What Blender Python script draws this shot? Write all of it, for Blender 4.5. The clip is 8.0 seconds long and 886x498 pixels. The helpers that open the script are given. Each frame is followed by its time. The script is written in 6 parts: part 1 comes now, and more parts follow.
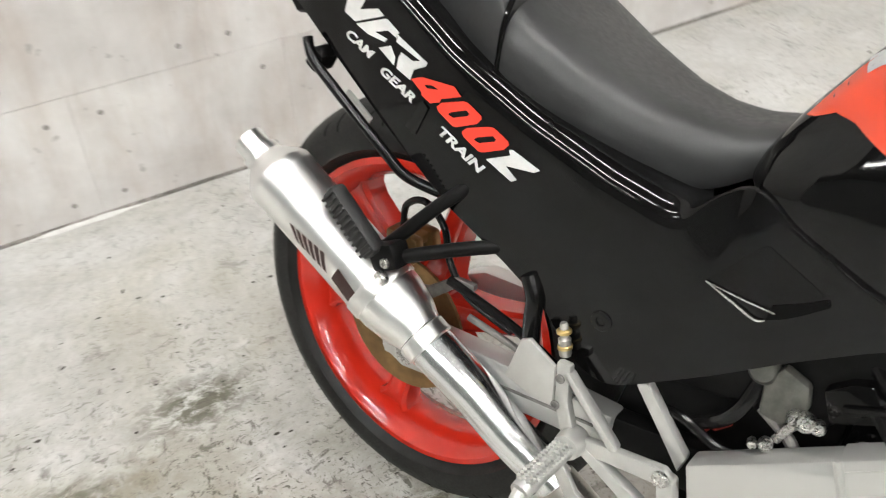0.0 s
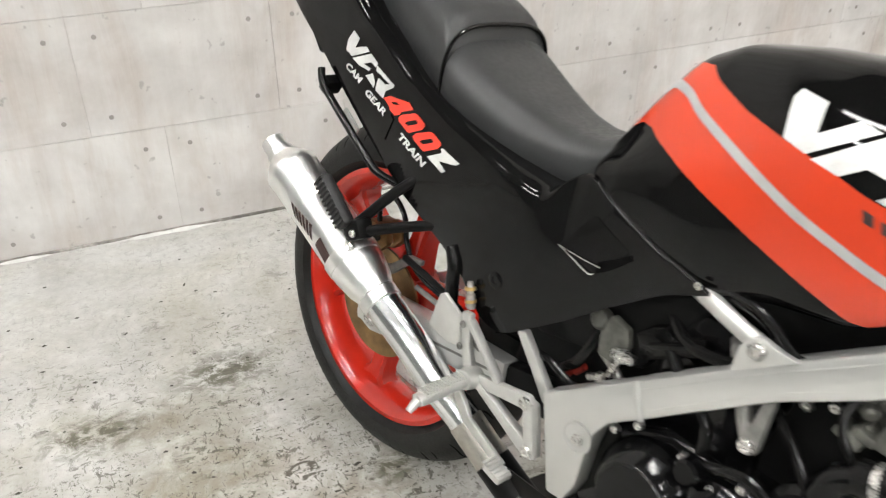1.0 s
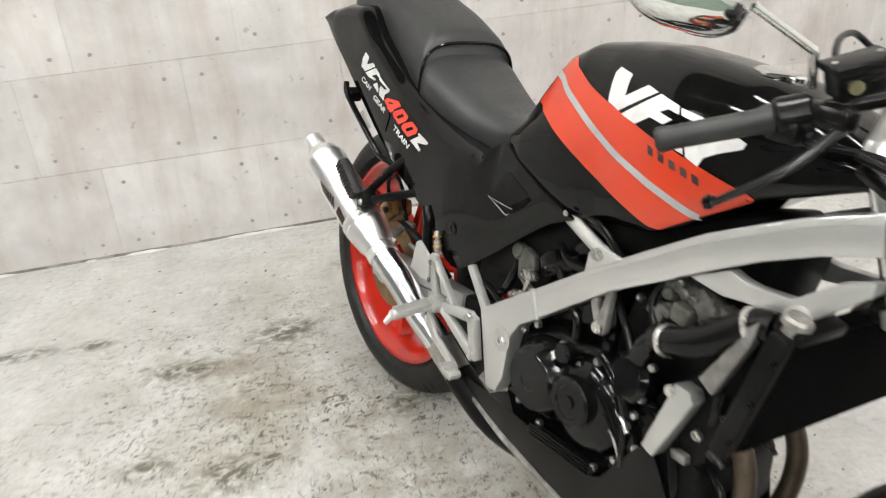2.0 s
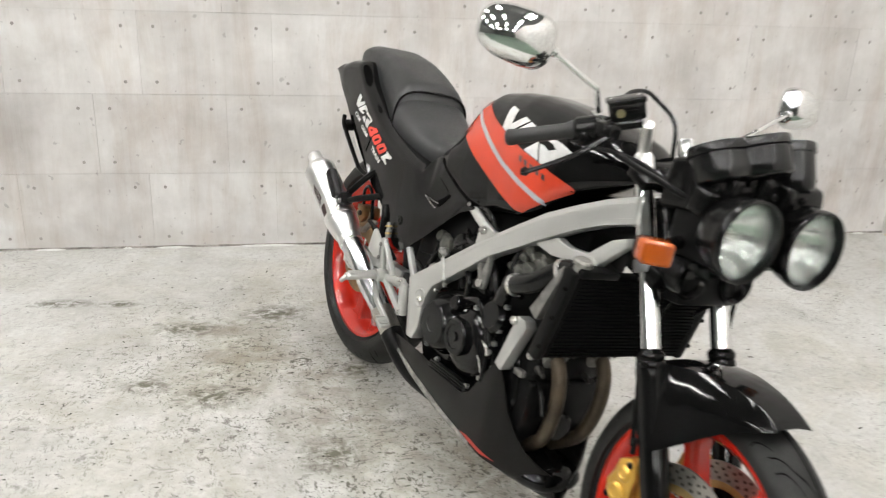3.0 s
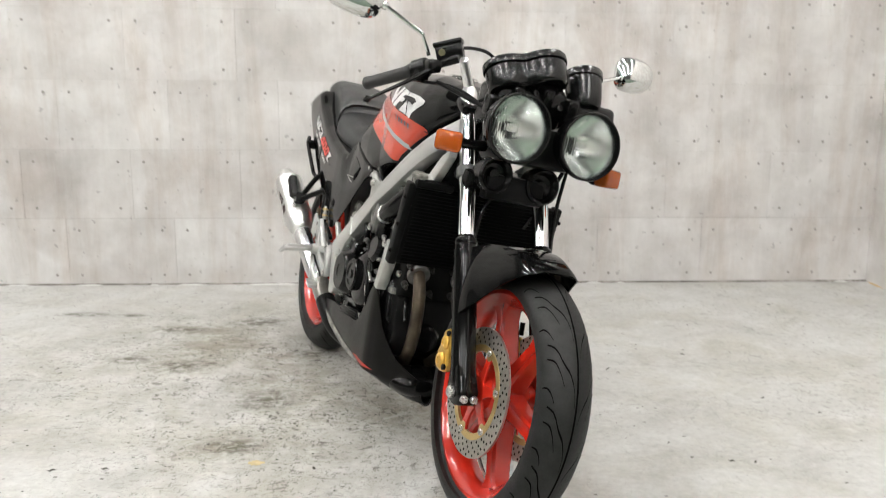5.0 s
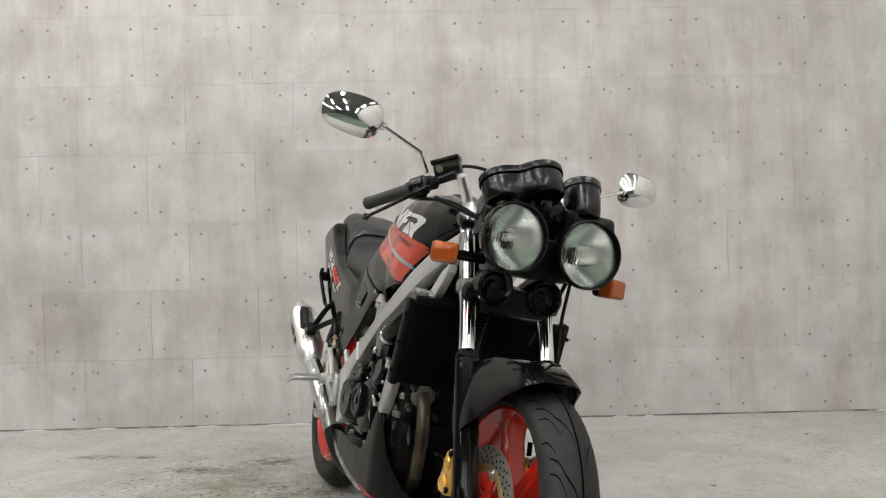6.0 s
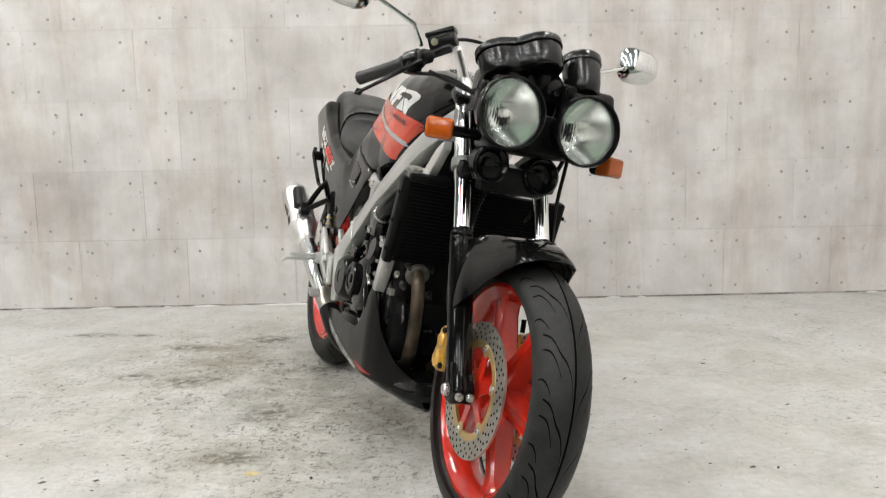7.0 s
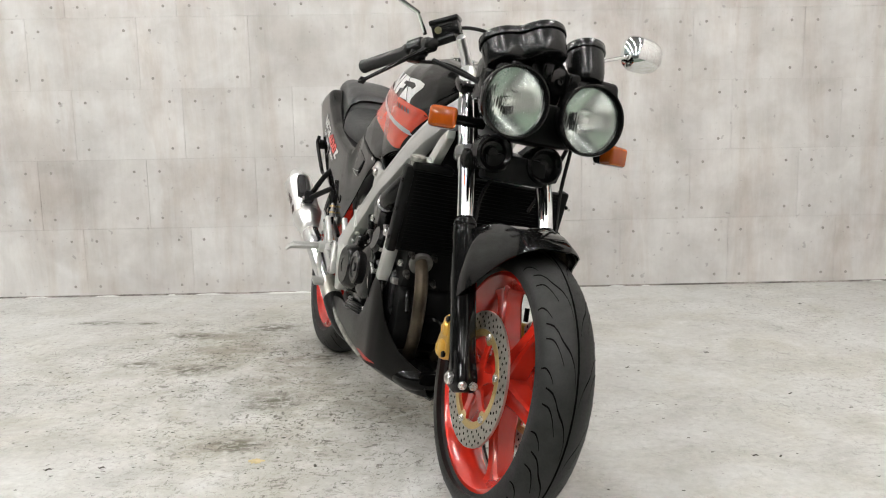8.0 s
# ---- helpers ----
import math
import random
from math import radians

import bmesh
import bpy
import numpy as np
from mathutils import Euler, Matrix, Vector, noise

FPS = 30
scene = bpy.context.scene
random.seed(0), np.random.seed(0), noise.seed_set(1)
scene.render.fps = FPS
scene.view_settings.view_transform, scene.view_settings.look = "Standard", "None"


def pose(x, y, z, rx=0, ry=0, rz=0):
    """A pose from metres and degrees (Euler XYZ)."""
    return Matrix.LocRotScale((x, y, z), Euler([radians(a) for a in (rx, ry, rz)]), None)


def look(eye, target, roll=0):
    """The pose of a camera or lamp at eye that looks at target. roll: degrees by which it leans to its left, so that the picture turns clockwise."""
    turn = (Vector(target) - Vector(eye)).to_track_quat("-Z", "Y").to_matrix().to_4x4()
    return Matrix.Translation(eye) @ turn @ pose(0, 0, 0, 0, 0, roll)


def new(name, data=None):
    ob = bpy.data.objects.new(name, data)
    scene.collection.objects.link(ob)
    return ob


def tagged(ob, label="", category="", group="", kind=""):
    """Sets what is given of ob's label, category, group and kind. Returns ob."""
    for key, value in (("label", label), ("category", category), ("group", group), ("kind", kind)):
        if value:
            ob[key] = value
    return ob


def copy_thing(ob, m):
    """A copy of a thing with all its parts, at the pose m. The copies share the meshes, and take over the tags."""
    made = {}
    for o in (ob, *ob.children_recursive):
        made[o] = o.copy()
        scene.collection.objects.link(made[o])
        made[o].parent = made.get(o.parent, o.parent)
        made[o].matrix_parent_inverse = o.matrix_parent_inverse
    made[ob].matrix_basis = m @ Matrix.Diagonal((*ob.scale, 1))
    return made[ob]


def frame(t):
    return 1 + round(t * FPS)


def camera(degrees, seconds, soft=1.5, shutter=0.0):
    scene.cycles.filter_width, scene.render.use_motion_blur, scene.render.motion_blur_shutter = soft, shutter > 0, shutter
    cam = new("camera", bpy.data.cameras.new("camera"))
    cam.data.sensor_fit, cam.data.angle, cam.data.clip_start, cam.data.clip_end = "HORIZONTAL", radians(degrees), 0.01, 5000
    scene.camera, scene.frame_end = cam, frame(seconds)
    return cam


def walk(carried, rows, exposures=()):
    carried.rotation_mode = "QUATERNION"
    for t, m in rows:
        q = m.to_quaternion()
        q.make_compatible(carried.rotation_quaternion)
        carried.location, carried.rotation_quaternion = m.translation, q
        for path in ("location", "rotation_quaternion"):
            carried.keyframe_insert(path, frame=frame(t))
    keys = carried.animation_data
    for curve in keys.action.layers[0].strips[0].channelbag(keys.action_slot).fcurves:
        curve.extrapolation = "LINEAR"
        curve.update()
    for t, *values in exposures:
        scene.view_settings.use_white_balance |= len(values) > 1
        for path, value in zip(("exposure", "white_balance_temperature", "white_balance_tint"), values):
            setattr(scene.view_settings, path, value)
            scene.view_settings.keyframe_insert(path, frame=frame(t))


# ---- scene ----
cam = camera(53.9, 8.0, soft=1.1, shutter=0.5)
PATH = [
    (0.00, (-0.6795, 2.3314, 1.2391), (0.0930, 3.6500, -0.0511), -1.28),
    (0.50, (-0.6411, 2.1260, 1.2548), (-0.0531, 3.6405, 0.0885), -2.22),
    (1.00, (-0.6502, 1.8929, 1.2811), (-0.0191, 3.4541, 0.2021), -0.12),
    (1.20, (-0.6315, 1.7988, 1.2986), (-0.0333, 3.3980, 0.2570), -1.00),
    (2.30, (-0.5073, 1.1556, 1.3297), (-0.2077, 2.9179, 0.4329), -3.97),
    (2.50, (-0.5423, 1.0109, 1.3271), (-0.2051, 2.7922, 0.4825), -0.86),
    (3.00, (-0.4591, 0.6704, 1.3285), (-0.1303, 2.5056, 0.6047), 2.44),
    (3.50, (-0.3714, 0.3953, 1.2971), (-0.0788, 2.2678, 0.6582), 1.55),
    (4.00, (-0.2672, 0.2032, 1.2516), (0.0467, 2.0902, 0.6681), 1.29),
    (4.20, (-0.2031, 0.1743, 1.1982), (0.0744, 2.0674, 0.6155), 0.61),
    (5.30, (0.0876, 0.1061, 0.8896), (0.1021, 2.0865, 0.6108), -0.19),
    (5.40, (0.0985, 0.1202, 0.8817), (0.0917, 2.1077, 0.6587), -0.57),
    (5.50, (0.1167, 0.1137, 0.8537), (0.0950, 2.1111, 0.7545), -0.76),
    (6.00, (0.1223, 0.1445, 0.8444), (0.1250, 2.1443, 0.8158), -1.38),
    (6.50, (0.1245, 0.1645, 0.8291), (0.1305, 2.1570, 0.6561), -1.88),
    (7.00, (0.1232, 0.1721, 0.8273), (0.1310, 2.1506, 0.5350), -1.17),
    (7.50, (0.1232, 0.1714, 0.8257), (0.1243, 2.1452, 0.5028), -1.19),
    (8.00, (0.1238, 0.1699, 0.8287), (0.1224, 2.1444, 0.5102), -1.16),
]
EXPOSURES = [(0.0, 0.12), (1.2, 0.08), (2.5, 0.0), (3.3, -0.05), (4.2, -0.05), (5.3, -0.09), (5.6, -0.19), (5.9, -0.61), (6.5, -0.55), (6.8, -0.28), (7.1, -0.18), (8.0, -0.17)]
walk(cam, [(t, look(eye, target, roll)) for t, eye, target, roll in PATH], EXPOSURES)

# ---- light ----
world = bpy.data.worlds.new("hall_air")
scene.world = world
world.use_nodes = True
world.node_tree.nodes["Background"].inputs[0].default_value = (0.8, 0.85, 0.9, 1)
world.node_tree.nodes["Background"].inputs[1].default_value = 0.02
LAMP_POWER = 119.0


# ---- materials ----
def nodes_of(name):
    m = bpy.data.materials.new(name)
    m.use_nodes = True
    nt = m.node_tree
    return m, nt, nt.nodes["Principled BSDF"]


def node(nt, kind, **values):
    n = nt.nodes.new(kind)
    for key, value in values.items():
        if key == "op":
            n.operation = value
        elif key == "blend":
            n.data_type, n.blend_type = "RGBA", value
        else:
            n.inputs[key.replace("_", " ")].default_value = value
    return n


def coords(nt, scale=(1, 1, 1), turn=(0, 0, 0)):
    tc = nt.nodes.new("ShaderNodeTexCoord")
    mp = nt.nodes.new("ShaderNodeMapping")
    mp.inputs["Scale"].default_value = scale
    mp.inputs["Rotation"].default_value = turn
    nt.links.new(tc.outputs["Object"], mp.inputs["Vector"])
    return mp.outputs["Vector"]


def noise_tex(nt, vec, scale, detail=4.0, rough=0.55, distort=0.0):
    n = node(nt, "ShaderNodeTexNoise", Scale=scale, Detail=detail, Roughness=rough, Distortion=distort)
    nt.links.new(vec, n.inputs["Vector"])
    return n.outputs["Fac"]


def ramp(nt, fac, stops):
    r = nt.nodes.new("ShaderNodeValToRGB")
    el = r.color_ramp.elements
    while len(el) < len(stops):
        el.new(0.5)
    for e, (p, c) in zip(el, stops):
        e.position = p
        e.color = (*c, 1) if len(c) == 3 else c
    nt.links.new(fac, r.inputs["Fac"])
    return r.outputs["Color"]


def grey(v):
    return (v, v, v)


def mixed(nt, fac, a, b, blend="MIX"):
    m = node(nt, "ShaderNodeMix", blend=blend)
    ins = [s for s in m.inputs if s.type == "RGBA"]
    for sock, value in ((m.inputs[0], fac), (ins[0], a), (ins[1], b)):
        if hasattr(value, "is_output"):
            nt.links.new(value, sock)
        elif isinstance(value, (int, float)):
            sock.default_value = value
        else:
            sock.default_value = (*value, 1)
    return [s for s in m.outputs if s.type == "RGBA"][0]


def bump(nt, bsdf, height, strength, distance=0.002):
    b = node(nt, "ShaderNodeBump", Strength=strength, Distance=distance)
    nt.links.new(height, b.inputs["Height"])
    nt.links.new(b.outputs["Normal"], bsdf.inputs["Normal"])


def plain(name, color, rough=0.4, metal=0.0, coat=0.0, vary=0.15, scale=30.0, relief=0.0, rough_vary=0.1, spec=0.5):
    """Paint, plastic, rubber or metal with a little dirt and uneven gloss."""
    m, nt, b = nodes_of(name)
    v = coords(nt)
    n1 = noise_tex(nt, v, scale, 5)
    n2 = noise_tex(nt, v, scale * 9, 3)
    dark = tuple(c * (1 - vary) for c in color)
    lite = tuple(min(1, c * (1 + vary)) for c in color)
    col = ramp(nt, n1, [(0.3, dark), (0.7, lite)])
    nt.links.new(col, b.inputs["Base Color"])
    r = ramp(nt, n2, [(0.3, grey(max(0.02, rough - rough_vary))), (0.7, grey(rough + rough_vary))])
    nt.links.new(r, b.inputs["Roughness"])
    b.inputs["Metallic"].default_value = metal
    b.inputs["Coat Weight"].default_value = coat
    b.inputs["Coat Roughness"].default_value = 0.05
    b.inputs["Specular IOR Level"].default_value = spec
    if relief:
        bump(nt, b, n2, relief, 0.0015)
    return m


BLACK_GLOSS = plain("black_gloss_paint", (0.0028, 0.0028, 0.0028), 0.08, 0, 0, 0.3, 12, 0, 0.02, 0.18)
PANEL = plain("black_panel_lacquer", (0.0025, 0.0025, 0.0025), 0.06, 0, 0, 0.3, 12, 0, 0.015, 0.21)
BLACK_SATIN = plain("black_satin_plastic", (0.0042, 0.0042, 0.0042), 0.22, 0, 0, 0.15, 10, 0, 0.0, 0.2)
BLACK_ENGINE = plain("black_engine_paint", (0.003, 0.003, 0.0032), 0.12, 0, 0, 0.4, 40, 0.02, 0.05, 0.24)
BLACK_MATT = plain("black_matt_steel", (0.0042, 0.0042, 0.0042), 0.4, 0, 0, 0.3, 30, 0, 0.04, 0.1)
COWL_GREY = plain("dusty_black_cowl", (0.0062, 0.0058, 0.0053), 0.32, 0, 0, 0.25, 14, 0, 0.03, 0.15)
# flat patch colour that paints the dimmer recess of the cowl scoop
SCOOP_SHADE = plain("scoop_shade_black", (0.0024, 0.0024, 0.0024), 0.16, 0, 0, 0.2, 20, 0, 0.02, 0.16)
SCUFF = plain("scuffed_cowl_edge", (0.17, 0.165, 0.15), 0.6, 0, 0, 0.6, 45, 0.1)
RUBBER = plain("tyre_rubber", (0.0095, 0.0095, 0.009), 0.52, 0, 0, 0.4, 35, 0.1, 0.1, 0.24)
# near-black that paints the shade of grooves, drilled holes and the scoop mouth
RECESS_SHADE = plain("recess_shade_black", (0.0015, 0.0015, 0.0015), 0.8, 0, 0, 0.2, 35, 0, 0.1, 0.04)
POD = plain("pod_plastic", (0.0035, 0.0035, 0.0037), 0.24, 0, 0, 0.15, 20, 0, 0.02, 0.4)
FIN = plain("radiator_fin_black", (0.0025, 0.0025, 0.0025), 0.65, 0, 0, 0.3, 30, 0, 0.04, 0.05)
GRIP = plain("grip_rubber", (0.01, 0.01, 0.01), 0.55, 0, 0, 0.3, 60, 0.2)
VINYL = plain("seat_vinyl", (0.019, 0.0195, 0.02), 0.42, 0, 0, 0.18, 14, 0.25, 0.06, 0.4)
RED_RIM = plain("red_wheel_paint", (0.46, 0.019, 0.009), 0.16, 0, 0.3, 0.04, 8, 0, 0.01)
RED_TANK = plain("red_tank_paint", (0.47, 0.038, 0.012), 0.2, 0, 0.3, 0.02, 6, 0, 0.02)
RED_PRINT = plain("red_print", (0.72, 0.04, 0.02), 0.4, 0, 0, 0.05, 10)
GREY_STRIPE = plain("grey_stripe", (0.33, 0.33, 0.33), 0.35, 0, 0.2, 0.08, 30)
SILVER_PRINT = plain("silver_print", (0.62, 0.62, 0.61), 0.35, 0.1, 0, 0.12, 40)
DARK_PRINT = plain("dark_print", (0.03, 0.012, 0.01), 0.5, 0, 0, 0.1, 30)
FRAME_SILVER = plain("silver_frame_paint", (0.58, 0.58, 0.565), 0.32, 0.72, 0, 0.05, 6, 0, 0.0)
CAST_ALU = plain("cast_aluminium", (0.55, 0.55, 0.53), 0.36, 0.62, 0, 0.08, 30, 0, 0.03)
DULL_ALU = plain("dull_aluminium", (0.2, 0.195, 0.185), 0.5, 0.5, 0, 0.3, 50, 0.2)
POLISHED = plain("polished_aluminium", (0.9, 0.9, 0.89), 0.32, 1.0, 0, 0.03, 12, 0, 0.03)
PIPE = plain("polished_pipe", (0.82, 0.83, 0.84), 0.2, 1.0, 0, 0.06, 14, 0, 0.05)
CHROME = plain("chrome", (0.78, 0.79, 0.78), 0.05, 1.0, 0, 0.03, 20, 0, 0.03)
STEEL = plain("bright_steel", (0.62, 0.61, 0.59), 0.28, 1.0, 0, 0.15, 40)
DARK_STEEL = plain("dull_dark_steel", (0.035, 0.033, 0.03), 0.45, 0.6, 0, 0.4, 60)
HEADER_STEEL = plain("heat_stained_header", (0.06, 0.045, 0.03), 0.42, 0.6, 0, 0.45, 22, 0.1)
CARB = plain("dusty_carburettor", (0.075, 0.075, 0.066), 0.5, 0.3, 0, 0.4, 60, 0.1)
GOLD = plain("gold_caliper_paint", (0.62, 0.37, 0.07), 0.3, 0.7, 0.2, 0.05, 20, 0, 0.02)
GOLD_PLATE = plain("gold_disc_carrier", (0.55, 0.4, 0.17), 0.36, 0.8, 0, 0.1, 40)
REFLECTOR = plain("lamp_reflector", (0.93, 0.95, 0.93), 0.15, 1.0, 0, 0.02, 20, 0, 0.04)
DISC = plain("disc_steel", (0.42, 0.4, 0.36), 0.36, 0.9, 0, 0.12, 60)
RUST_DISC = plain("brown_disc_steel", (0.2, 0.12, 0.05), 0.4, 0.8, 0, 0.4, 30)
YOKE_GREY = plain("grey_yoke_casting", (0.13, 0.13, 0.128), 0.42, 0.2, 0, 0.2, 60)
CAP_STEEL = plain("worn_cap_steel", (0.3, 0.29, 0.27), 0.45, 0.7, 0, 0.4, 70, 0.15)
PRIMER_RED = plain("dull_red_paint", (0.35, 0.03, 0.02), 0.45)


def clear_glass(name, color=(1, 1, 1), rough=0.02, relief=0.0):
    m, nt, b = nodes_of(name)
    b.inputs["Base Color"].default_value = (*color, 1)
    b.inputs["Roughness"].default_value = rough
    b.inputs["Transmission Weight"].default_value = 1.0
    b.inputs["IOR"].default_value = 1.45
    if relief:
        w = node(nt, "ShaderNodeTexWave", Scale=60.0, Distortion=0.0)
        w.bands_direction = "Y"
        nt.links.new(coords(nt), w.inputs["Vector"])
        bump(nt, b, w.outputs["Fac"], relief, 0.002)
    return m


LENS = clear_glass("ribbed_lens_glass", (0.97, 0.99, 0.98), 0.02, 0.12)
AMBER = plain("amber_lens", (0.44, 0.08, 0.004), 0.12, 0, 0.6, 0.06, 40)
AMBER.node_tree.nodes["Principled BSDF"].inputs["Transmission Weight"].default_value = 0.25


def concrete_wall():
    m, nt, b = nodes_of("printed_concrete")
    v = coords(nt)
    info = nt.nodes.new("ShaderNodeObjectInfo")
    big = noise_tex(nt, v, 1.5, 3, 0.5)
    mid = noise_tex(nt, v, 5.5, 6, 0.62, 0.3)
    fine = noise_tex(nt, v, 60, 4, 0.6)
    col = ramp(nt, mid, [(0.33, (0.506, 0.493, 0.482)), (0.5, (0.57, 0.556, 0.545)), (0.66, (0.63, 0.619, 0.608))])
    tone = ramp(nt, big, [(0.36, grey(0.92)), (0.64, grey(1.06))])
    col = mixed(nt, 1.0, col, tone, "MULTIPLY")
    cloud = noise_tex(nt, v, 3.1, 5, 0.6, 0.4)
    col = mixed(nt, 1.0, col, ramp(nt, cloud, [(0.36, (0.91, 0.893, 0.875)), (0.5, grey(1.0)), (0.62, (1.05, 1.05, 1.045))]), "MULTIPLY")
    each = ramp(nt, info.outputs["Random"], [(0.0, (0.94, 0.935, 0.93)), (1.0, (1.03, 1.03, 1.03))])
    col = mixed(nt, 1.0, col, each, "MULTIPLY")
    sv = coords(nt, (14, 14, 1.6))
    streak = noise_tex(nt, sv, 1.0, 5, 0.7)
    col = mixed(nt, 1.0, col, ramp(nt, streak, [(0.42, grey(1.0)), (0.78, (0.9, 0.885, 0.875))]), "MULTIPLY")
    drip = noise_tex(nt, coords(nt, (5, 5, 0.8)), 1.0, 6, 0.72, 0.5)
    col = mixed(nt, 1.0, col, ramp(nt, drip, [(0.48, grey(1.0)), (0.7, (0.86, 0.81, 0.77))]), "MULTIPLY")
    spots = noise_tex(nt, v, 34, 2, 0.5)
    col = mixed(nt, ramp(nt, spots, [(0.7, grey(0)), (0.76, grey(0.45))]), col, (0.2, 0.19, 0.18))
    nt.links.new(col, b.inputs["Base Color"])
    b.inputs["Roughness"].default_value = 0.62
    b.inputs["Specular IOR Level"].default_value = 0.3
    bump(nt, b, fine, 0.12, 0.001)
    return m


def concrete_floor():
    m, nt, b = nodes_of("worn_concrete_floor")
    v = coords(nt)
    big = noise_tex(nt, v, 0.9, 4, 0.55)
    mid = noise_tex(nt, v, 4.0, 7, 0.65, 0.4)
    fine = noise_tex(nt, v, 45, 6, 0.7)
    col = ramp(nt, mid, [(0.3, (0.415, 0.409, 0.39)), (0.5, (0.495, 0.492, 0.475)), (0.7, (0.565, 0.565, 0.553))])
    col = mixed(nt, 1.0, col, ramp(nt, fine, [(0.3, grey(0.87)), (0.7, grey(1.08))]), "MULTIPLY")
    # oily dirt in a worn area where bikes are parked
    tc = nt.nodes.new("ShaderNodeTexCoord")
    spots = []
    for (cx, cy), (rx, ry), soft in (((-0.467, 3.03), (1.2, 1.0), 1.0), ((-0.2, 2.44), (0.85, 0.9), 1.0), ((0.12, 2.44), (0.5, 0.85), 0.9)):
        mp = nt.nodes.new("ShaderNodeMapping")
        mp.vector_type = "TEXTURE"
        mp.inputs["Location"].default_value = (cx, cy, 0)
        mp.inputs["Scale"].default_value = (rx, ry, 1)
        nt.links.new(tc.outputs["Object"], mp.inputs["Vector"])
        ln = node(nt, "ShaderNodeVectorMath", op="LENGTH")
        nt.links.new(mp.outputs["Vector"], ln.inputs[0])
        spots.append(ramp(nt, ln.outputs["Value"], [(0.15, grey(soft)), (1.0, grey(0))]))
    worn = mixed(nt, 1.0, mixed(nt, 1.0, spots[0], spots[1], "LIGHTEN"), spots[2], "LIGHTEN")
    grime = noise_tex(nt, v, 6.0, 9, 0.74, 0.7)
    g = mixed(nt, 1.0, ramp(nt, grime, [(0.4, grey(0.04)), (0.62, grey(1.0))]), worn, "MULTIPLY")
    col = mixed(nt, mixed(nt, 1.0, g, grey(0.62), "MULTIPLY"), col, (0.225, 0.207, 0.16))

    def field(cx, cy, rx, ry, inner):
        mp = nt.nodes.new("ShaderNodeMapping")
        mp.vector_type = "TEXTURE"
        mp.inputs["Location"].default_value = (cx, cy, 0)
        mp.inputs["Scale"].default_value = (rx, ry, 1)
        nt.links.new(tc.outputs["Object"], mp.inputs["Vector"])
        ln = node(nt, "ShaderNodeVectorMath", op="LENGTH")
        nt.links.new(mp.outputs["Vector"], ln.inputs[0])
        return ramp(nt, ln.outputs["Value"], [(inner, grey(1.0)), (1.0, grey(0))])

    def stained(col, places, pattern, lo, hi, strength, tone):
        """Stains with ragged edges: a noise pattern let through where the fields are strong."""
        every = None
        for cx, cy, rx, ry in places:
            f = field(cx, cy, rx, ry, 0.0)
            every = f if every is None else mixed(nt, 1.0, every, f, "LIGHTEN")
        both = mixed(nt, 1.0, ramp(nt, pattern, [(lo, grey(0)), (hi, grey(1.0))]), every, "MULTIPLY")
        both = ramp(nt, both, [(0.08, grey(0)), (0.7, grey(strength))])
        return mixed(nt, both, col, tone)

    soft = noise_tex(nt, v, 16, 7, 0.72, 0.5)
    col = stained(col, ((-0.636, 3.14, 0.3, 0.26), (-0.33, 2.745, 0.24, 0.22), (-0.43, 2.26, 0.22, 0.14), (0.006, 2.494, 0.24, 0.3), (-0.7, 3.35, 0.25, 0.13), (-0.35, 3.0, 0.2, 0.25)), soft, 0.36, 0.62, 0.6, (0.19, 0.168, 0.12))
    stain = noise_tex(nt, coords(nt, (24, 34, 1)), 1.0, 7, 0.74, 0.6)
    col = stained(col, ((-0.545, 3.462, 0.16, 0.1), (-0.386, 2.594, 0.13, 0.11), (-0.83, 3.36, 0.15, 0.08), (-0.718, 2.92, 0.12, 0.1), (-1.276, 3.598, 0.16, 0.05), (-1.08, 3.582, 0.1, 0.04), (-0.29, 3.05, 0.07, 0.06), (-0.9, 3.0, 0.1, 0.07), (-0.42, 2.26, 0.12, 0.07)), stain, 0.4, 0.56, 0.9, (0.085, 0.08, 0.05))
    # small dark chips and scuffs in clusters, denser in the worn area
    cluster = noise_tex(nt, v, 5.0, 5, 0.7, 0.4)
    near = mixed(nt, 1.0, ramp(nt, big, [(0.4, grey(0.08)), (0.64, grey(0.42))]), worn, "LIGHTEN")
    dens = mixed(nt, 1.0, near, ramp(nt, cluster, [(0.38, grey(0.2)), (0.54, grey(1.0))]), "MULTIPLY")
    for k, (sc, turn, lo) in enumerate((((30, 62, 1), 0.35, 0.585), ((66, 30, 1), -0.5, 0.59), ((70, 95, 1), 0.9, 0.6), ((14, 22, 1), 0.2, 0.605), ((45, 26, 1), 1.2, 0.6))):
        fl = noise_tex(nt, coords(nt, sc, (0, 0, turn)), 1.0, 5, 0.72, 0.6)
        chips = mixed(nt, 1.0, ramp(nt, fl, [(lo, grey(0)), (lo + 0.03, grey(0.95))]), dens, "MULTIPLY")
        col = mixed(nt, chips, col, (0.085, 0.08, 0.062))
    tint = noise_tex(nt, v, 2.6, 6, 0.7, 0.5)
    col = mixed(nt, 1.0, col, ramp(nt, tint, [(0.46, grey(1.0)), (0.68, (0.88, 0.86, 0.8))]), "MULTIPLY")
    pale = noise_tex(nt, v, 11, 5, 0.65)
    col = mixed(nt, ramp(nt, pale, [(0.6, grey(0)), (0.74, grey(0.55))]), col, (0.64, 0.64, 0.62))
    nt.links.new(col, b.inputs["Base Color"])
    b.inputs["Roughness"].default_value = 0.6
    b.inputs["Specular IOR Level"].default_value = 0.35
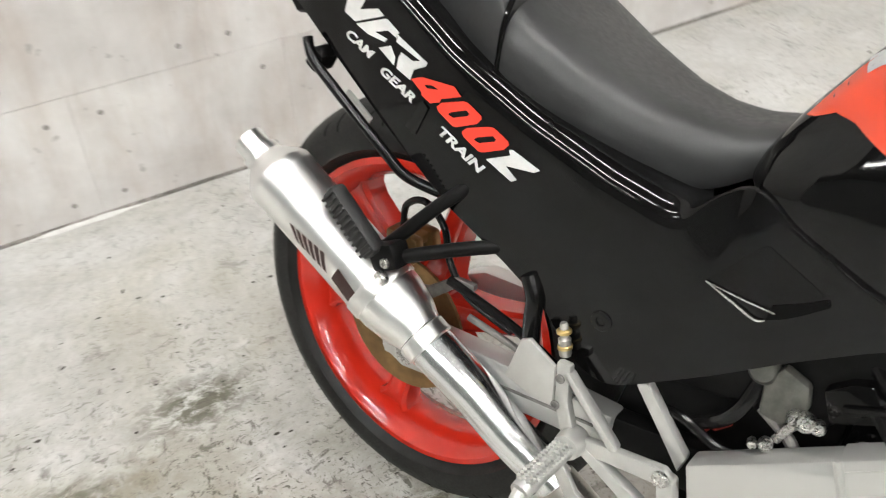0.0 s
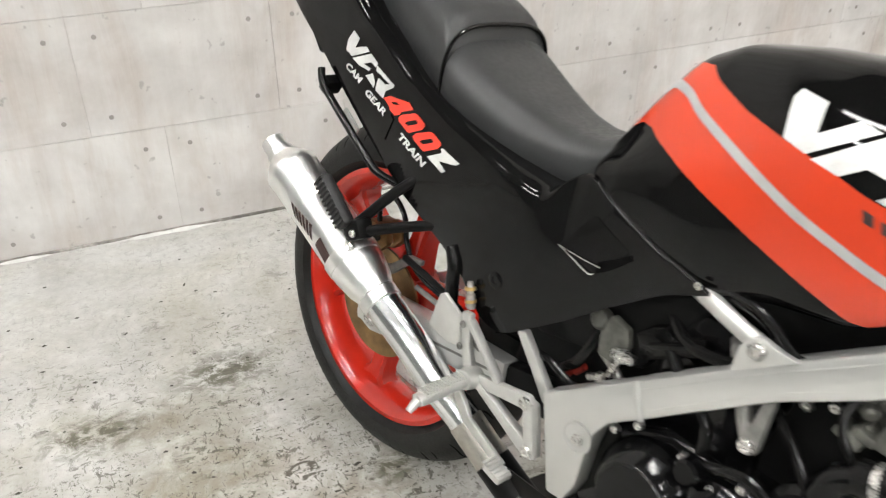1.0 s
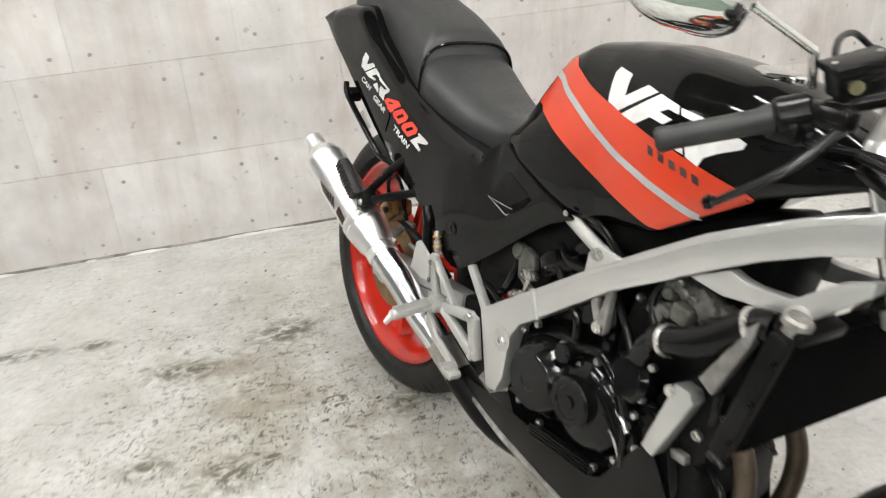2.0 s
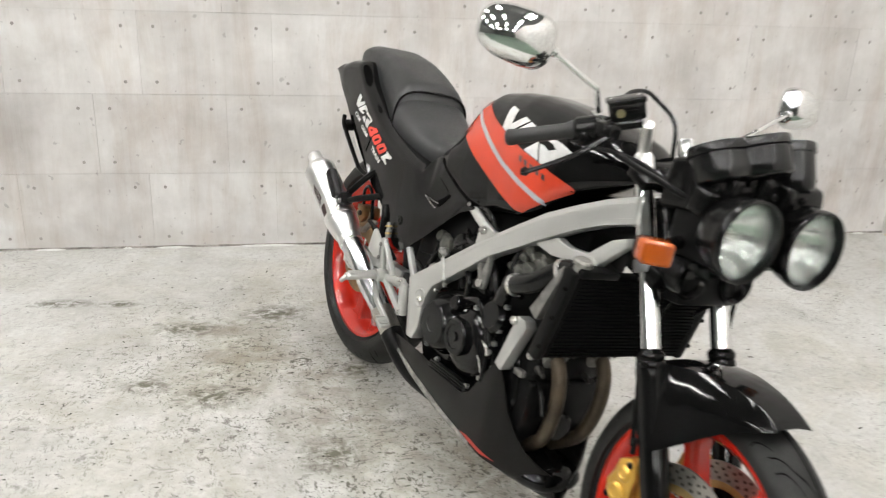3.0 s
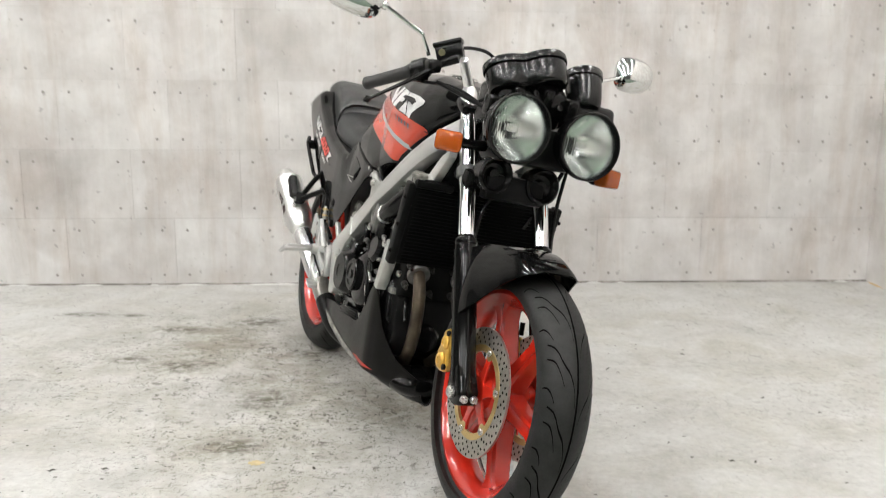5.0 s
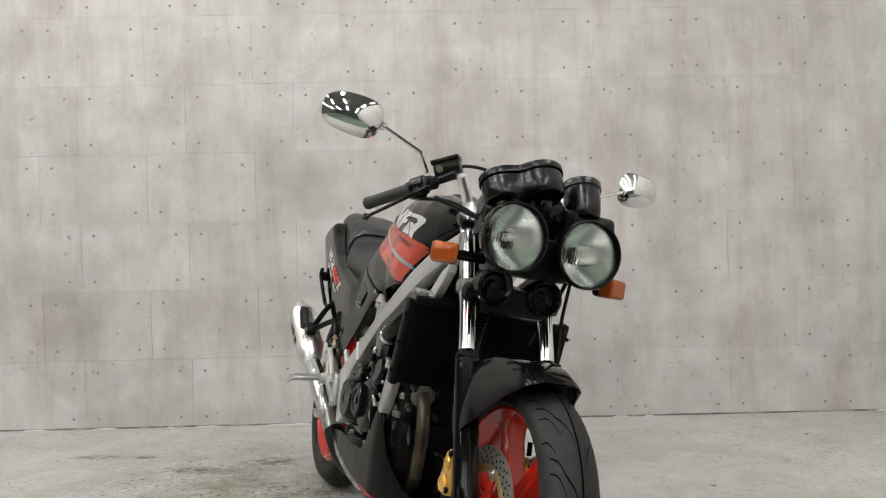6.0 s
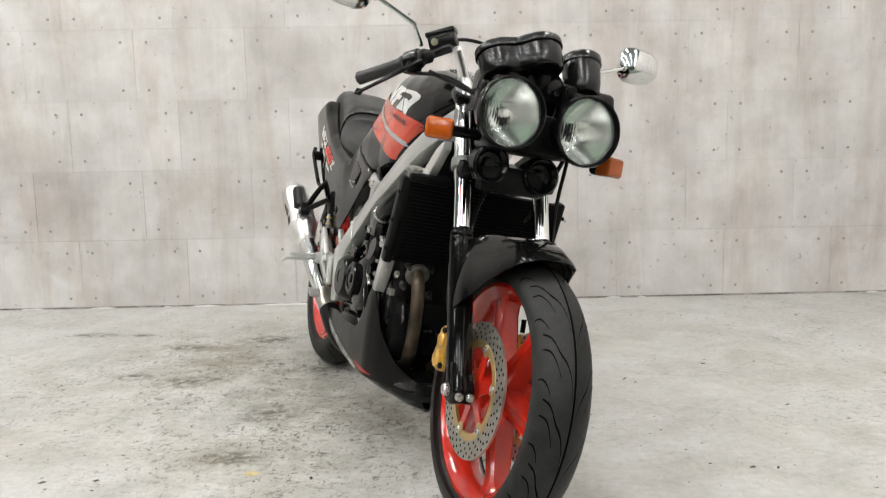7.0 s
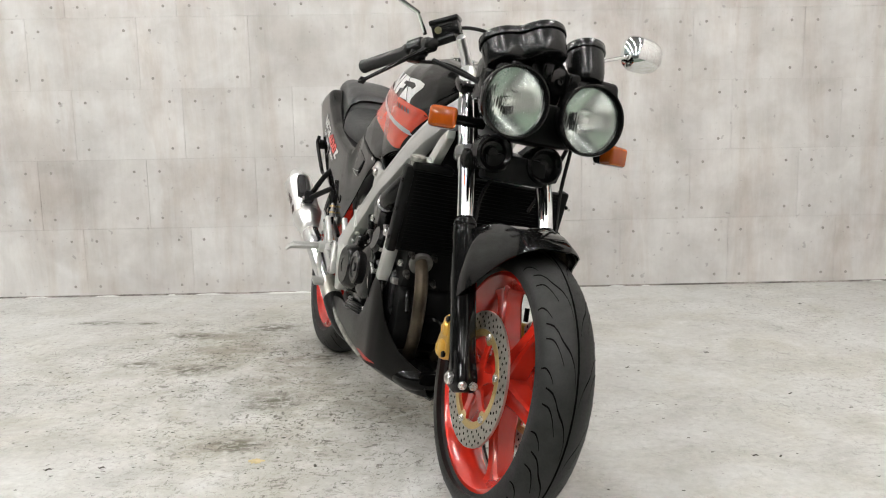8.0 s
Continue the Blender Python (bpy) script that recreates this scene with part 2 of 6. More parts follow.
    bump(nt, b, fine, 0.4, 0.002)
    return m


WALL = concrete_wall()
FLOOR = concrete_floor()
HOLE = plain("hole_print", (0.27, 0.25, 0.235), 0.7)
BACKING = plain("joint_backing", (0.46, 0.44, 0.42), 0.8)
HALL_WALL = plain("hall_wall_paint", (0.1, 0.105, 0.1), 0.7, 0, 0, 0.1, 2)
CEILING = plain("hall_ceiling", (0.12, 0.12, 0.12), 0.8, 0, 0, 0.15, 3)
GREEN_FLOOR = plain("green_floor_paint", (0.09, 0.13, 0.096), 0.45, 0, 0, 0.25, 2.5, 0.05)
WHITE_PAINT = plain("white_lamp_housing", (0.75, 0.75, 0.74), 0.45)
DUST = plain("white_dust", (0.62, 0.62, 0.6), 0.9, 0, 0, 0.1, 30)
def wall_foot():
    m, nt, b = nodes_of("dirty_wall_joint")
    v = coords(nt)
    n1 = noise_tex(nt, v, 5, 5, 0.7)
    n2 = noise_tex(nt, v, 40, 4, 0.7)
    col = ramp(nt, n1, [(0.38, (0.1, 0.092, 0.08)), (0.5, (0.24, 0.22, 0.2)), (0.62, (0.42, 0.39, 0.365))])
    col = mixed(nt, 1.0, col, ramp(nt, n2, [(0.35, grey(0.75)), (0.6, grey(1.0))]), "MULTIPLY")
    nt.links.new(col, b.inputs["Base Color"])
    b.inputs["Roughness"].default_value = 0.85
    return m


FOOT = wall_foot()
TAN = plain("tan_sealant", (0.5, 0.38, 0.22), 0.8, 0, 0, 0.2, 30)
LEAF = plain("debris", (0.05, 0.045, 0.035), 0.8)
OCHRE = plain("ochre_patch", (0.5, 0.4, 0.21), 0.7, 0, 0, 0.2, 60)


def glowing(name, color, strength):
    m, nt, b = nodes_of(name)
    b.inputs["Base Color"].default_value = (0.8, 0.8, 0.8, 1)
    b.inputs["Emission Color"].default_value = (*color, 1)
    b.inputs["Emission Strength"].default_value = strength
    return m


TUBE_LIGHT = glowing("lamp_diffuser_light", (1.0, 0.985, 0.955), LAMP_POWER)


# ---- builders ----
LAID = set()


def settled(p):
    """From the machine's side drawing to its true proportions."""
    return Vector((p.x + float(np.interp(p.x, (-0.45, -0.1, 0.18, 0.4, 0.7, 1.0, 1.35), (0.015, 0.012, -0.006, -0.004, -0.004, -0.005, -0.001))), p.y * 0.958, p.z * 0.9695))


def part(name, bm, material, parent=None, label="", smooth=35.0, drawn=True):
    """Links a bmesh as one mesh object, under a thing or a part. What belongs to the machine is drawn from its side."""
    top = parent
    while top is not None and top.parent is not None:
        top = top.parent
    if id(bm) in LAID:
        LAID.discard(id(bm))
    elif drawn and top is not None and top.name == "motorcycle":
        for v in bm.verts:
            v.co = settled(v.co)
    bmesh.ops.recalc_face_normals(bm, faces=bm.faces)
    me = bpy.data.meshes.new(name)
    bm.to_mesh(me)
    bm.free()
    me.materials.append(material)
    if smooth:
        me.shade_smooth()
        me.set_sharp_from_angle(angle=radians(smooth))
    ob = new(name, me)
    if parent is not None:
        ob.parent = parent
    if label:
        tagged(ob, label=label)
    return ob


def merged(*bms):
    out = bms[0]
    for b in bms[1:]:
        me = bpy.data.meshes.new("tmp")
        b.to_mesh(me)
        out.from_mesh(me)
        bpy.data.meshes.remove(me)
        b.free()
    return out


def box(center, size, bevel=0.0, turn=(0, 0, 0), segs=2):
    bm = bmesh.new()
    bmesh.ops.create_cube(bm, size=1)
    bmesh.ops.scale(bm, vec=size, verts=bm.verts)
    if bevel:
        bmesh.ops.bevel(bm, geom=bm.edges[:], offset=bevel, segments=segs, affect="EDGES", profile=0.5)
    bmesh.ops.transform(bm, matrix=pose(*center, *turn), verts=bm.verts)
    return bm


def prism(outline, y0, y1, bevel=0.0, segs=2):
    """A plate: an outline in x and z, from y0 to y1. y0 and y1 may be functions of x."""
    f0 = y0 if callable(y0) else (lambda x: y0)
    f1 = y1 if callable(y1) else (lambda x: y1)
    bm = bmesh.new()
    a = [bm.verts.new((x, f0(x), z)) for x, z in outline]
    b = [bm.verts.new((x, f1(x), z)) for x, z in outline]
    n = len(outline)
    bm.faces.new(a)
    bm.faces.new(b[::-1])
    for i in range(n):
        bm.faces.new((a[i], a[(i + 1) % n], b[(i + 1) % n], b[i]))
    bmesh.ops.recalc_face_normals(bm, faces=bm.faces)
    if bevel:
        rim = [e for e in bm.edges if len(e.link_faces) == 2 and e.calc_face_angle(0) > 0.6]
        bmesh.ops.bevel(bm, geom=rim, offset=bevel, segments=segs, affect="EDGES", profile=0.5, clamp_overlap=True)
    return bm


def lathe(profile, center=(0, 0, 0), axis=(0, 1, 0), seg=40, closed=False, caps=True):
    """Turns (radius, height) pairs about an axis through center."""
    q = Vector((0, 0, 1)).rotation_difference(Vector(axis).normalized())
    m = Matrix.Translation(center) @ q.to_matrix().to_4x4()
    bm = bmesh.new()
    rings = []
    for r, h in profile:
        rings.append([bm.verts.new(m @ Vector((r * math.cos(k * math.tau / seg), r * math.sin(k * math.tau / seg), h))) for k in range(seg)] if r > 1e-6 else [bm.verts.new(m @ Vector((0, 0, h)))])
    pairs = list(zip(rings, rings[1:])) + ([(rings[-1], rings[0])] if closed else [])
    for p, q2 in pairs:
        for k in range(seg):
            j = (k + 1) % seg
            if len(p) == 1 and len(q2) == 1:
                continue
            if len(p) == 1:
                bm.faces.new((p[0], q2[j], q2[k]))
            elif len(q2) == 1:
                bm.faces.new((p[k], p[j], q2[0]))
            else:
                bm.faces.new((p[k], p[j], q2[j], q2[k]))
    if not closed and caps:
        for ring in (rings[0], rings[-1]):
            if len(ring) > 1:
                bm.faces.new(ring)
    return bm


def smoothed(points, steps=6):
    pts = [Vector(p) for p in points]
    if len(pts) < 3:
        return pts
    out = []
    for i in range(len(pts) - 1):
        p0, p1, p2, p3 = pts[max(i - 1, 0)], pts[i], pts[i + 1], pts[min(i + 2, len(pts) - 1)]
        for k in range(steps):
            t = k / steps
            out.append(0.5 * (2 * p1 + (p2 - p0) * t + (2 * p0 - 5 * p1 + 4 * p2 - p3) * t * t + (3 * p1 - p0 - 3 * p2 + p3) * t ** 3))
    out.append(pts[-1])
    return out


def tube(points, radius, seg=12, steps=6, squash=1.0):
    """A round pipe along a smooth line; radius is one number or one for each given point."""
    line = smoothed(points, steps)
    n = len(line)
    radii = [radius] * n if isinstance(radius, (int, float)) else np.interp(np.linspace(0, len(radius) - 1, n), range(len(radius)), radius).tolist()
    bm = bmesh.new()
    up, rings = Vector((0.03, 0.05, 1)), []
    for i, p in enumerate(line):
        d = (line[min(i + 1, n - 1)] - line[max(i - 1, 0)]).normalized()
        side = d.cross(up)
        side = side.normalized() if side.length > 1e-4 else d.orthogonal().normalized()
        up = side.cross(d).normalized()
        rings.append([bm.verts.new(p + radii[i] * (math.cos(k * math.tau / seg) * side + squash * math.sin(k * math.tau / seg) * up)) for k in range(seg)])
    for a, b in zip(rings, rings[1:]):
        for k in range(seg):
            j = (k + 1) % seg
            bm.faces.new((a[k], a[j], b[j], b[k]))
    bm.faces.new(rings[0])
    bm.faces.new(rings[-1])
    return bm


def loft(rings, caps=True, closed=True):
    bm = bmesh.new()
    vs = [[bm.verts.new(p) for p in r] for r in rings]
    for a, b in zip(vs, vs[1:]):
        m = len(a)
        for k in range(m if closed else m - 1):
            j = (k + 1) % m
            bm.faces.new((a[k], a[j], b[j], b[k]))
    if caps and closed:
        bm.faces.new(vs[0])
        bm.faces.new(vs[-1])
    return bm


def thick(bm, t):
    """Gives an open sheet a thickness."""
    bmesh.ops.recalc_face_normals(bm, faces=bm.faces)
    bmesh.ops.solidify(bm, geom=bm.faces[:], thickness=t)
    return bm


def bolt(center, axis=(0, -1, 0), r=0.008, h=0.006):
    b = lathe([(r, 0), (r, h * 0.7), (r * 0.8, h), (r * 0.55, h), (r * 0.5, h * 0.5), (0, h * 0.5)], center, axis, 14)
    return b


def empty(name, m, label, category, **more):
    ob = new(name)
    ob.matrix_world = m
    ob.empty_display_size = 0.1
    return tagged(ob, label=label, category=category, **more)


def turned(bm, m):
    bmesh.ops.transform(bm, matrix=m, verts=bm.verts)
    return bm

# ---- the hall ----
WALL_Y, SIDE_X, LEFT_X, BACK_Y, TOP = 4.129, 2.25, -6.0, -8.0, 3.3
floor = part("floor", box(((SIDE_X + LEFT_X) / 2, (WALL_Y + BACK_Y) / 2, -0.1), (SIDE_X - LEFT_X + 0.4, WALL_Y - BACK_Y + 0.4, 0.2)), FLOOR, smooth=0)
tagged(floor, "worn pale concrete floor with oil stains and chips", "floor", kind="structure")
green = part("floor_green", box(((SIDE_X + LEFT_X) / 2, -3.49, 0.001), (SIDE_X - LEFT_X - 0.02, 8.98, 0.006)), GREEN_FLOOR, smooth=0)
tagged(green, "green painted floor of the hall behind", "floor", kind="structure")
for nm, c, s in (("wall_south", ((SIDE_X + LEFT_X) / 2, BACK_Y - 0.1, TOP / 2), (SIDE_X - LEFT_X + 0.4, 0.2, TOP)), ("wall_west", (LEFT_X - 0.1, (WALL_Y + BACK_Y) / 2, TOP / 2), (0.2, WALL_Y - BACK_Y, TOP))):
    tagged(part(nm, box(c, s), HALL_WALL, smooth=0), "plain grey painted hall wall", "wall", kind="structure")
tagged(part("ceiling", box(((SIDE_X + LEFT_X) / 2, (WALL_Y + BACK_Y) / 2, TOP + 0.1), (SIDE_X - LEFT_X + 0.6, WALL_Y - BACK_Y + 0.6, 0.2)), CEILING, smooth=0), "plain grey hall ceiling", "ceiling", kind="structure")

ROWS_Z = [0.0, 0.312, 0.626, 0.936, 1.247, 1.558, 1.87, 2.18, 2.492, 2.803, 3.115, 3.3]
PITCH = 0.4925
EVEN = [-2.017 + PITCH * i for i in range(9)]
ODD = [-2.199 + PITCH * i for i in range(9)]
wall_north = part("wall_north", box(((SIDE_X + LEFT_X) / 2, WALL_Y + 0.106, TOP / 2), (SIDE_X - LEFT_X + 0.4, 0.2, TOP)), BACKING, smooth=0)
tagged(wall_north, "pale concrete-look panel wall with tie holes", "wall", kind="structure")
wall_east = part("wall_east", box((SIDE_X + 0.106, (WALL_Y + BACK_Y) / 2, TOP / 2), (0.2, WALL_Y - BACK_Y - 0.02, TOP)), BACKING, smooth=0)
tagged(wall_east, "pale concrete-look panel side wall", "wall", kind="structure")


def row_z(k, x):
    return ROWS_Z[k] * (1 - 0.0033 * x) if 0 < k < 8 else ROWS_Z[k]


def panel(x0, x1, k, place):
    """One wall panel with a fine open joint round it and four shallow tie holes."""
    g = 0.0006
    z = [row_z(k, x0) + g, row_z(k, x1) + g, row_z(k + 1, x1) - g, row_z(k + 1, x0) - g]
    bm = bmesh.new()
    front = [bm.verts.new(place(x, 0.0, zz)) for x, zz in zip((x0 + g, x1 - g, x1 - g, x0 + g), z)]
    back = [bm.verts.new(place(x, 0.006, zz)) for x, zz in zip((x0 + g, x1 - g, x1 - g, x0 + g), z)]
    bm.faces.new(front)
    bm.faces.new(back[::-1])
    for i in range(4):
        bm.faces.new((front[i], front[(i + 1) % 4], back[(i + 1) % 4], back[i]))
    return bm


def holes(x0, x1, k, place):
    bm = bmesh.new()
    for x in (x0 + 0.0575, x1 - 0.0575):
        for zz in (row_z(k, x) + 0.047, row_z(k + 1, x) - 0.056):
            if zz > TOP - 0.1:
                continue
            ring = [bm.verts.new(place(x + 0.0065 * math.cos(a), -0.0006, zz + 0.0065 * math.sin(a))) for a in np.linspace(0, math.tau, 13)[:-1]]
            bm.faces.new(ring)
    return bm


def clad(wall, joints, place, lo, hi):
    for k in range(len(ROWS_Z) - 1):
        xs = joints[k % 2]
        xs = [lo] + [x for x in xs if lo + 0.05 < x < hi - 0.05] + [hi]
        for x0, x1 in zip(xs, xs[1:]):
            pn = part("panel", panel(x0, x1, k, place), WALL, wall, smooth=0)
            if x1 - x0 > 0.3:
                part("tie_holes", holes(x0, x1, k, place), HOLE, pn, smooth=0)


def extended(xs, step, lo):
    out = list(xs)
    while out[0] - step > lo:
        out.insert(0, out[0] - step)
    return out


north = [extended(EVEN, PITCH, LEFT_X), extended(ODD, PITCH, LEFT_X)]
east = [[0.29 + PITCH * i for i in range(30)], [0.08 + PITCH * i for i in range(30)]]
trim = part("baseboard", box(((SIDE_X + LEFT_X) / 2, WALL_Y - 0.002, 0.003), (SIDE_X - LEFT_X, 0.008, 0.008), 0.002), FOOT, smooth=0)
tagged(trim, "thin dirty joint line along the wall foot", "trim", kind="structure")


def sealant(p, q, seed, material, label):
    """A torn strip of old sealant along a wall foot."""
    rng = random.Random(seed)
    p, q = Vector(p), Vector(q)
    n = max(6, int((q - p).length / 0.012))
    d = (q - p).normalized()
    out = Vector((d.y, -d.x, 0))
    rings = []
    for i in range(n + 1):
        c = p.lerp(q, i / n)
        k = min(1, 4 * i / n, 4 * (n - i) / n) * rng.uniform(0.6, 1.1) + 0.08
        rings.append([c, c + Vector((0, 0, 0.006 * k)), c + out * 0.004 * k + Vector((0, 0, 0.0055 * k)), c + out * 0.009 * k + Vector((0, 0, 0.002 * k)), c + out * 0.01 * k])
    ob = part("trim", loft(rings), material, smooth=50)
    return tagged(ob, label, "trim", kind="structure")


F = WALL_Y - 0.007
for k, (x0, x1) in enumerate(((-1.494, -1.375), (-1.028, -0.889), (-0.727, -0.436), (2.088, 2.161), (-1.818, -1.71), (0.883, 0.96), (1.036, 1.075), (-1.157, -1.119))):
    sealant((x0, F, 0.0), (x1, F, 0.0), k, DUST, "torn white sealant strip at the wall foot")
sealant((SIDE_X, 4.11, 0), (SIDE_X, 3.97, 0), 21, TAN, "torn tan sealant strip at the wall foot")
sealant((SIDE_X, 3.9, 0), (SIDE_X, 3.85, 0), 22, TAN, "torn tan sealant strip at the wall foot")
sealant((SIDE_X, 3.82, 0), (SIDE_X, 3.77, 0), 23, DUST, "torn white sealant strip at the wall foot")
clad(wall_north, north, lambda x, d, z: (x, WALL_Y + d, z), LEFT_X, SIDE_X)
clad(wall_east, east, lambda s, d, z: (SIDE_X + d, WALL_Y - s, z), 0.0, 7.0)


# ceiling lamps
def ceiling_lamp(m):
    lamp = empty("ceiling_lamp", m, "long white twin-tube fluorescent ceiling lamp, lit", "ceiling lamp", group="ceiling lamps of the hall")
    part("housing", box((0, 0, 0.03), (0.24, 1.3, 0.06), 0.008), WHITE_PAINT, lamp)
    for dx in (-0.055, 0.055):
        part("tube", tube([(dx, -0.59, -0.018), (dx, 0.59, -0.018)], 0.016, 12), TUBE_LIGHT, lamp, "glowing white fluorescent tube")
    return lamp


first_lamp = ceiling_lamp(pose(-3.6, 3.0, TOP - 0.061))
for ix in range(4):
    for iy in range(4):
        if ix or iy:
            copy_thing(first_lamp, pose(-3.6 + 1.72 * ix, 3.0 - 2.3 * iy - 0.09 * ix * ix, TOP - 0.061))


# marks and litter on the floor
def blotch(name, x, y, rx, ry, material, seed, label, category, turn=0.0, h=0.0015):
    rng = random.Random(seed)
    bm = bmesh.new()
    n = 26
    ring = []
    for i in range(n):
        a = i * math.tau / n
        f = 0.6 + 0.5 * rng.random()
        px, py = rx * f * math.cos(a), ry * f * math.sin(a)
        ring.append(bm.verts.new((x + px * math.cos(turn) - py * math.sin(turn), y + px * math.sin(turn) + py * math.cos(turn), h)))
    top = bm.verts.new((x, y, h * 1.3))
    for i in range(n):
        bm.faces.new((ring[i], ring[(i + 1) % n], top))
    ob = part(name, bm, material, smooth=0)
    return tagged(ob, label, category, group="marks on the floor")


blotch("paint_patch", -0.337, 2.157, 0.022, 0.017, OCHRE, 6, "small ochre paint patch on the floor", "stain")
rng = random.Random(11)
bm = bmesh.new()
for i in range(2100):
    if i < 900:
        x, y = rng.gauss(-0.5, 0.5), rng.gauss(2.7, 0.55)
    else:
        x, y = rng.uniform(-2.4, 2.2), rng.uniform(1.2, 4.05)
    if y > 4.08 or x > 2.25:
        continue
    r, a = 0.001 + 0.0045 * rng.random() ** 2, rng.uniform(0, 6.28)
    ring = [bm.verts.new((x + r * rng.uniform(0.5, 1.6) * math.cos(a + q), y + r * rng.uniform(0.3, 0.9) * math.sin(a + q), rng.uniform(0.0006, 0.0018))) for q in (0, 1.2, 2.5, 3.8, 5.0)]
    bm.faces.new(ring)
tagged(part("grit", bm, LEAF, smooth=0), "dark grit and crumbs scattered on the floor", "grit", kind="stuff")
for x, y, s, a in ((1.593, 3.693, 0.014, 0.2), (1.0, 3.007, 0.013, -0.5), (1.111, 2.572, 0.011, 0.1), (0.702, 2.852, 0.01, 0.1), (0.729, 2.815, 0.008, 0.1), (0.853, 2.132, 0.012, -0.2), (0.911, 2.124, 0.009, 0.9), (-0.19, 2.122, 0.012, 2.0), (-0.826, 2.13, 0.014, 0.5), (-0.7, 2.135, 0.012, 0.2), (-0.579, 3.838, 0.009, 1.0), (-0.352, 3.083, 0.012, 0.3), (-0.736, 3.683, 0.008, 0.3), (-1.085, 2.862, 0.01, 0.3)):
    bm = lathe([(0, -0.0005), (s * 0.5, 0.0), (s * 0.75, 0.0008), (s * 0.45, 0.0016), (0, 0.002)], (0, 0, 0), (0, 0, 1), 9)
    bmesh.ops.scale(bm, vec=(1, 0.4, 1), verts=bm.verts)
    for v in bm.verts:
        v.co.z += 0.0015 * math.sin(v.co.x * 500)
    turned(bm, pose(x, y, 0.001, 0, 0, math.degrees(a)))
    tagged(part("leaf_scrap", bm, LEAF), "small dry dark leaf scrap on the floor", "debris", group="scraps on the floor")

# ---- the motorcycle: x ahead, y to its left, z up, leaning on its left ----
bike = empty("motorcycle", pose(-0.2328, 2.9838, 0.0217, -11.97, -1.59, -70.32), "black and red naked sports motorcycle leaning on the concrete floor", "motorcycle")
MID = 0.036  # the front end is turned a little to the left
SIDES = (-1, 1)


def at(xs, ys):
    """A smooth curve through the given heights."""
    xs, ys = np.array(xs, float), np.array(ys, float)
    fine = np.linspace(xs[0], xs[-1], 400)
    rough = np.interp(fine, xs, ys)
    pad = np.concatenate([2 * rough[0] - rough[9:0:-1], rough, 2 * rough[-1] - rough[-2:-11:-1]])
    soft = np.convolve(pad, np.hanning(21)[1:-1] / np.hanning(21).sum(), "valid")
    return lambda v: float(np.interp(v, fine, soft))


def tyre_mesh(c, big, rim, wide, crown):
    """A tyre: rounded tread, shoulders, sidewalls down to the rim."""
    prof = []
    for i in range(15):
        a = math.pi * (i / 14) - math.pi / 2
        h = wide * math.sin(a)
        drop = crown * (1 - math.cos(a)) ** 0.9
        prof.append((big - drop, h))
    prof = [(rim - 0.004, -wide * 0.62), (rim + 0.012, -wide * 0.78), ((rim + big - crown) / 2, -wide * 0.99)] + prof + [((rim + big - crown) / 2, wide * 0.99), (rim + 0.012, wide * 0.78), (rim - 0.004, wide * 0.62)]
    return lathe(prof, c, (0, 1, 0), 96, closed=True)


def wheel(name, c, rim, half, hub, spokes, spoke_w, spoke_d, phase, label):
    """A cast wheel: the rim, and on it a hub and its spokes."""
    prof = [(rim, -half), (rim + 0.004, -half - 0.003), (rim - 0.006, -half - 0.005), (rim - 0.018, -half + 0.004), (rim - 0.024, -half * 0.6), (rim - 0.03, -half * 0.4), (rim - 0.032, 0), (rim - 0.03, half * 0.4), (rim - 0.024, half * 0.6), (rim - 0.018, half - 0.004), (rim - 0.006, half + 0.005), (rim + 0.004, half + 0.003), (rim, half), (rim - 0.012, half * 0.5), (rim - 0.02, 0), (rim - 0.012, -half * 0.5)]
    w = part(name, lathe(prof, c, (0, 1, 0), 80, closed=True), RED_RIM, bike, label, drawn=False)
    part("hub", lathe([(hub * 0.5, -0.064), (hub * 0.62, -0.062), (hub * 0.7, -0.045), (hub, -0.035), (hub * 1.05, 0), (hub, 0.035), (hub * 0.7, 0.045), (hub * 0.62, 0.062), (hub * 0.5, 0.064)], c, (0, 1, 0), 32), RED_RIM, w, drawn=False)
    for k in range(spokes):
        a = phase + k * math.tau / spokes
        rings = []
        for r, u, d in ((hub * 0.8, spoke_w * 1.5, spoke_d * 1.1), (hub + (rim - hub) * 0.3, spoke_w, spoke_d * 0.95), (rim - 0.06, spoke_w * 0.95, spoke_d * 0.85), (rim - 0.04, spoke_w * 1.2, spoke_d * 0.9), (rim - 0.026, spoke_w * 2.0, spoke_d)):
            q = [(-u, -d * 0.75), (-u * 0.7, -d), (-u * 0.25, -d * 0.8), (u * 0.25, -d * 0.8), (u * 0.7, -d), (u, -d * 0.75), (u, d * 0.75), (u * 0.7, d), (u * 0.25, d * 0.8), (-u * 0.25, d * 0.8), (-u * 0.7, d), (-u, d * 0.75)]
            rings.append([(c[0] + r * math.cos(a) - x * math.sin(a), c[1] + v, c[2] + r * math.sin(a) + x * math.cos(a)) for x, v in q])
        part("spoke", loft(rings), RED_RIM, w, drawn=False)
    return w


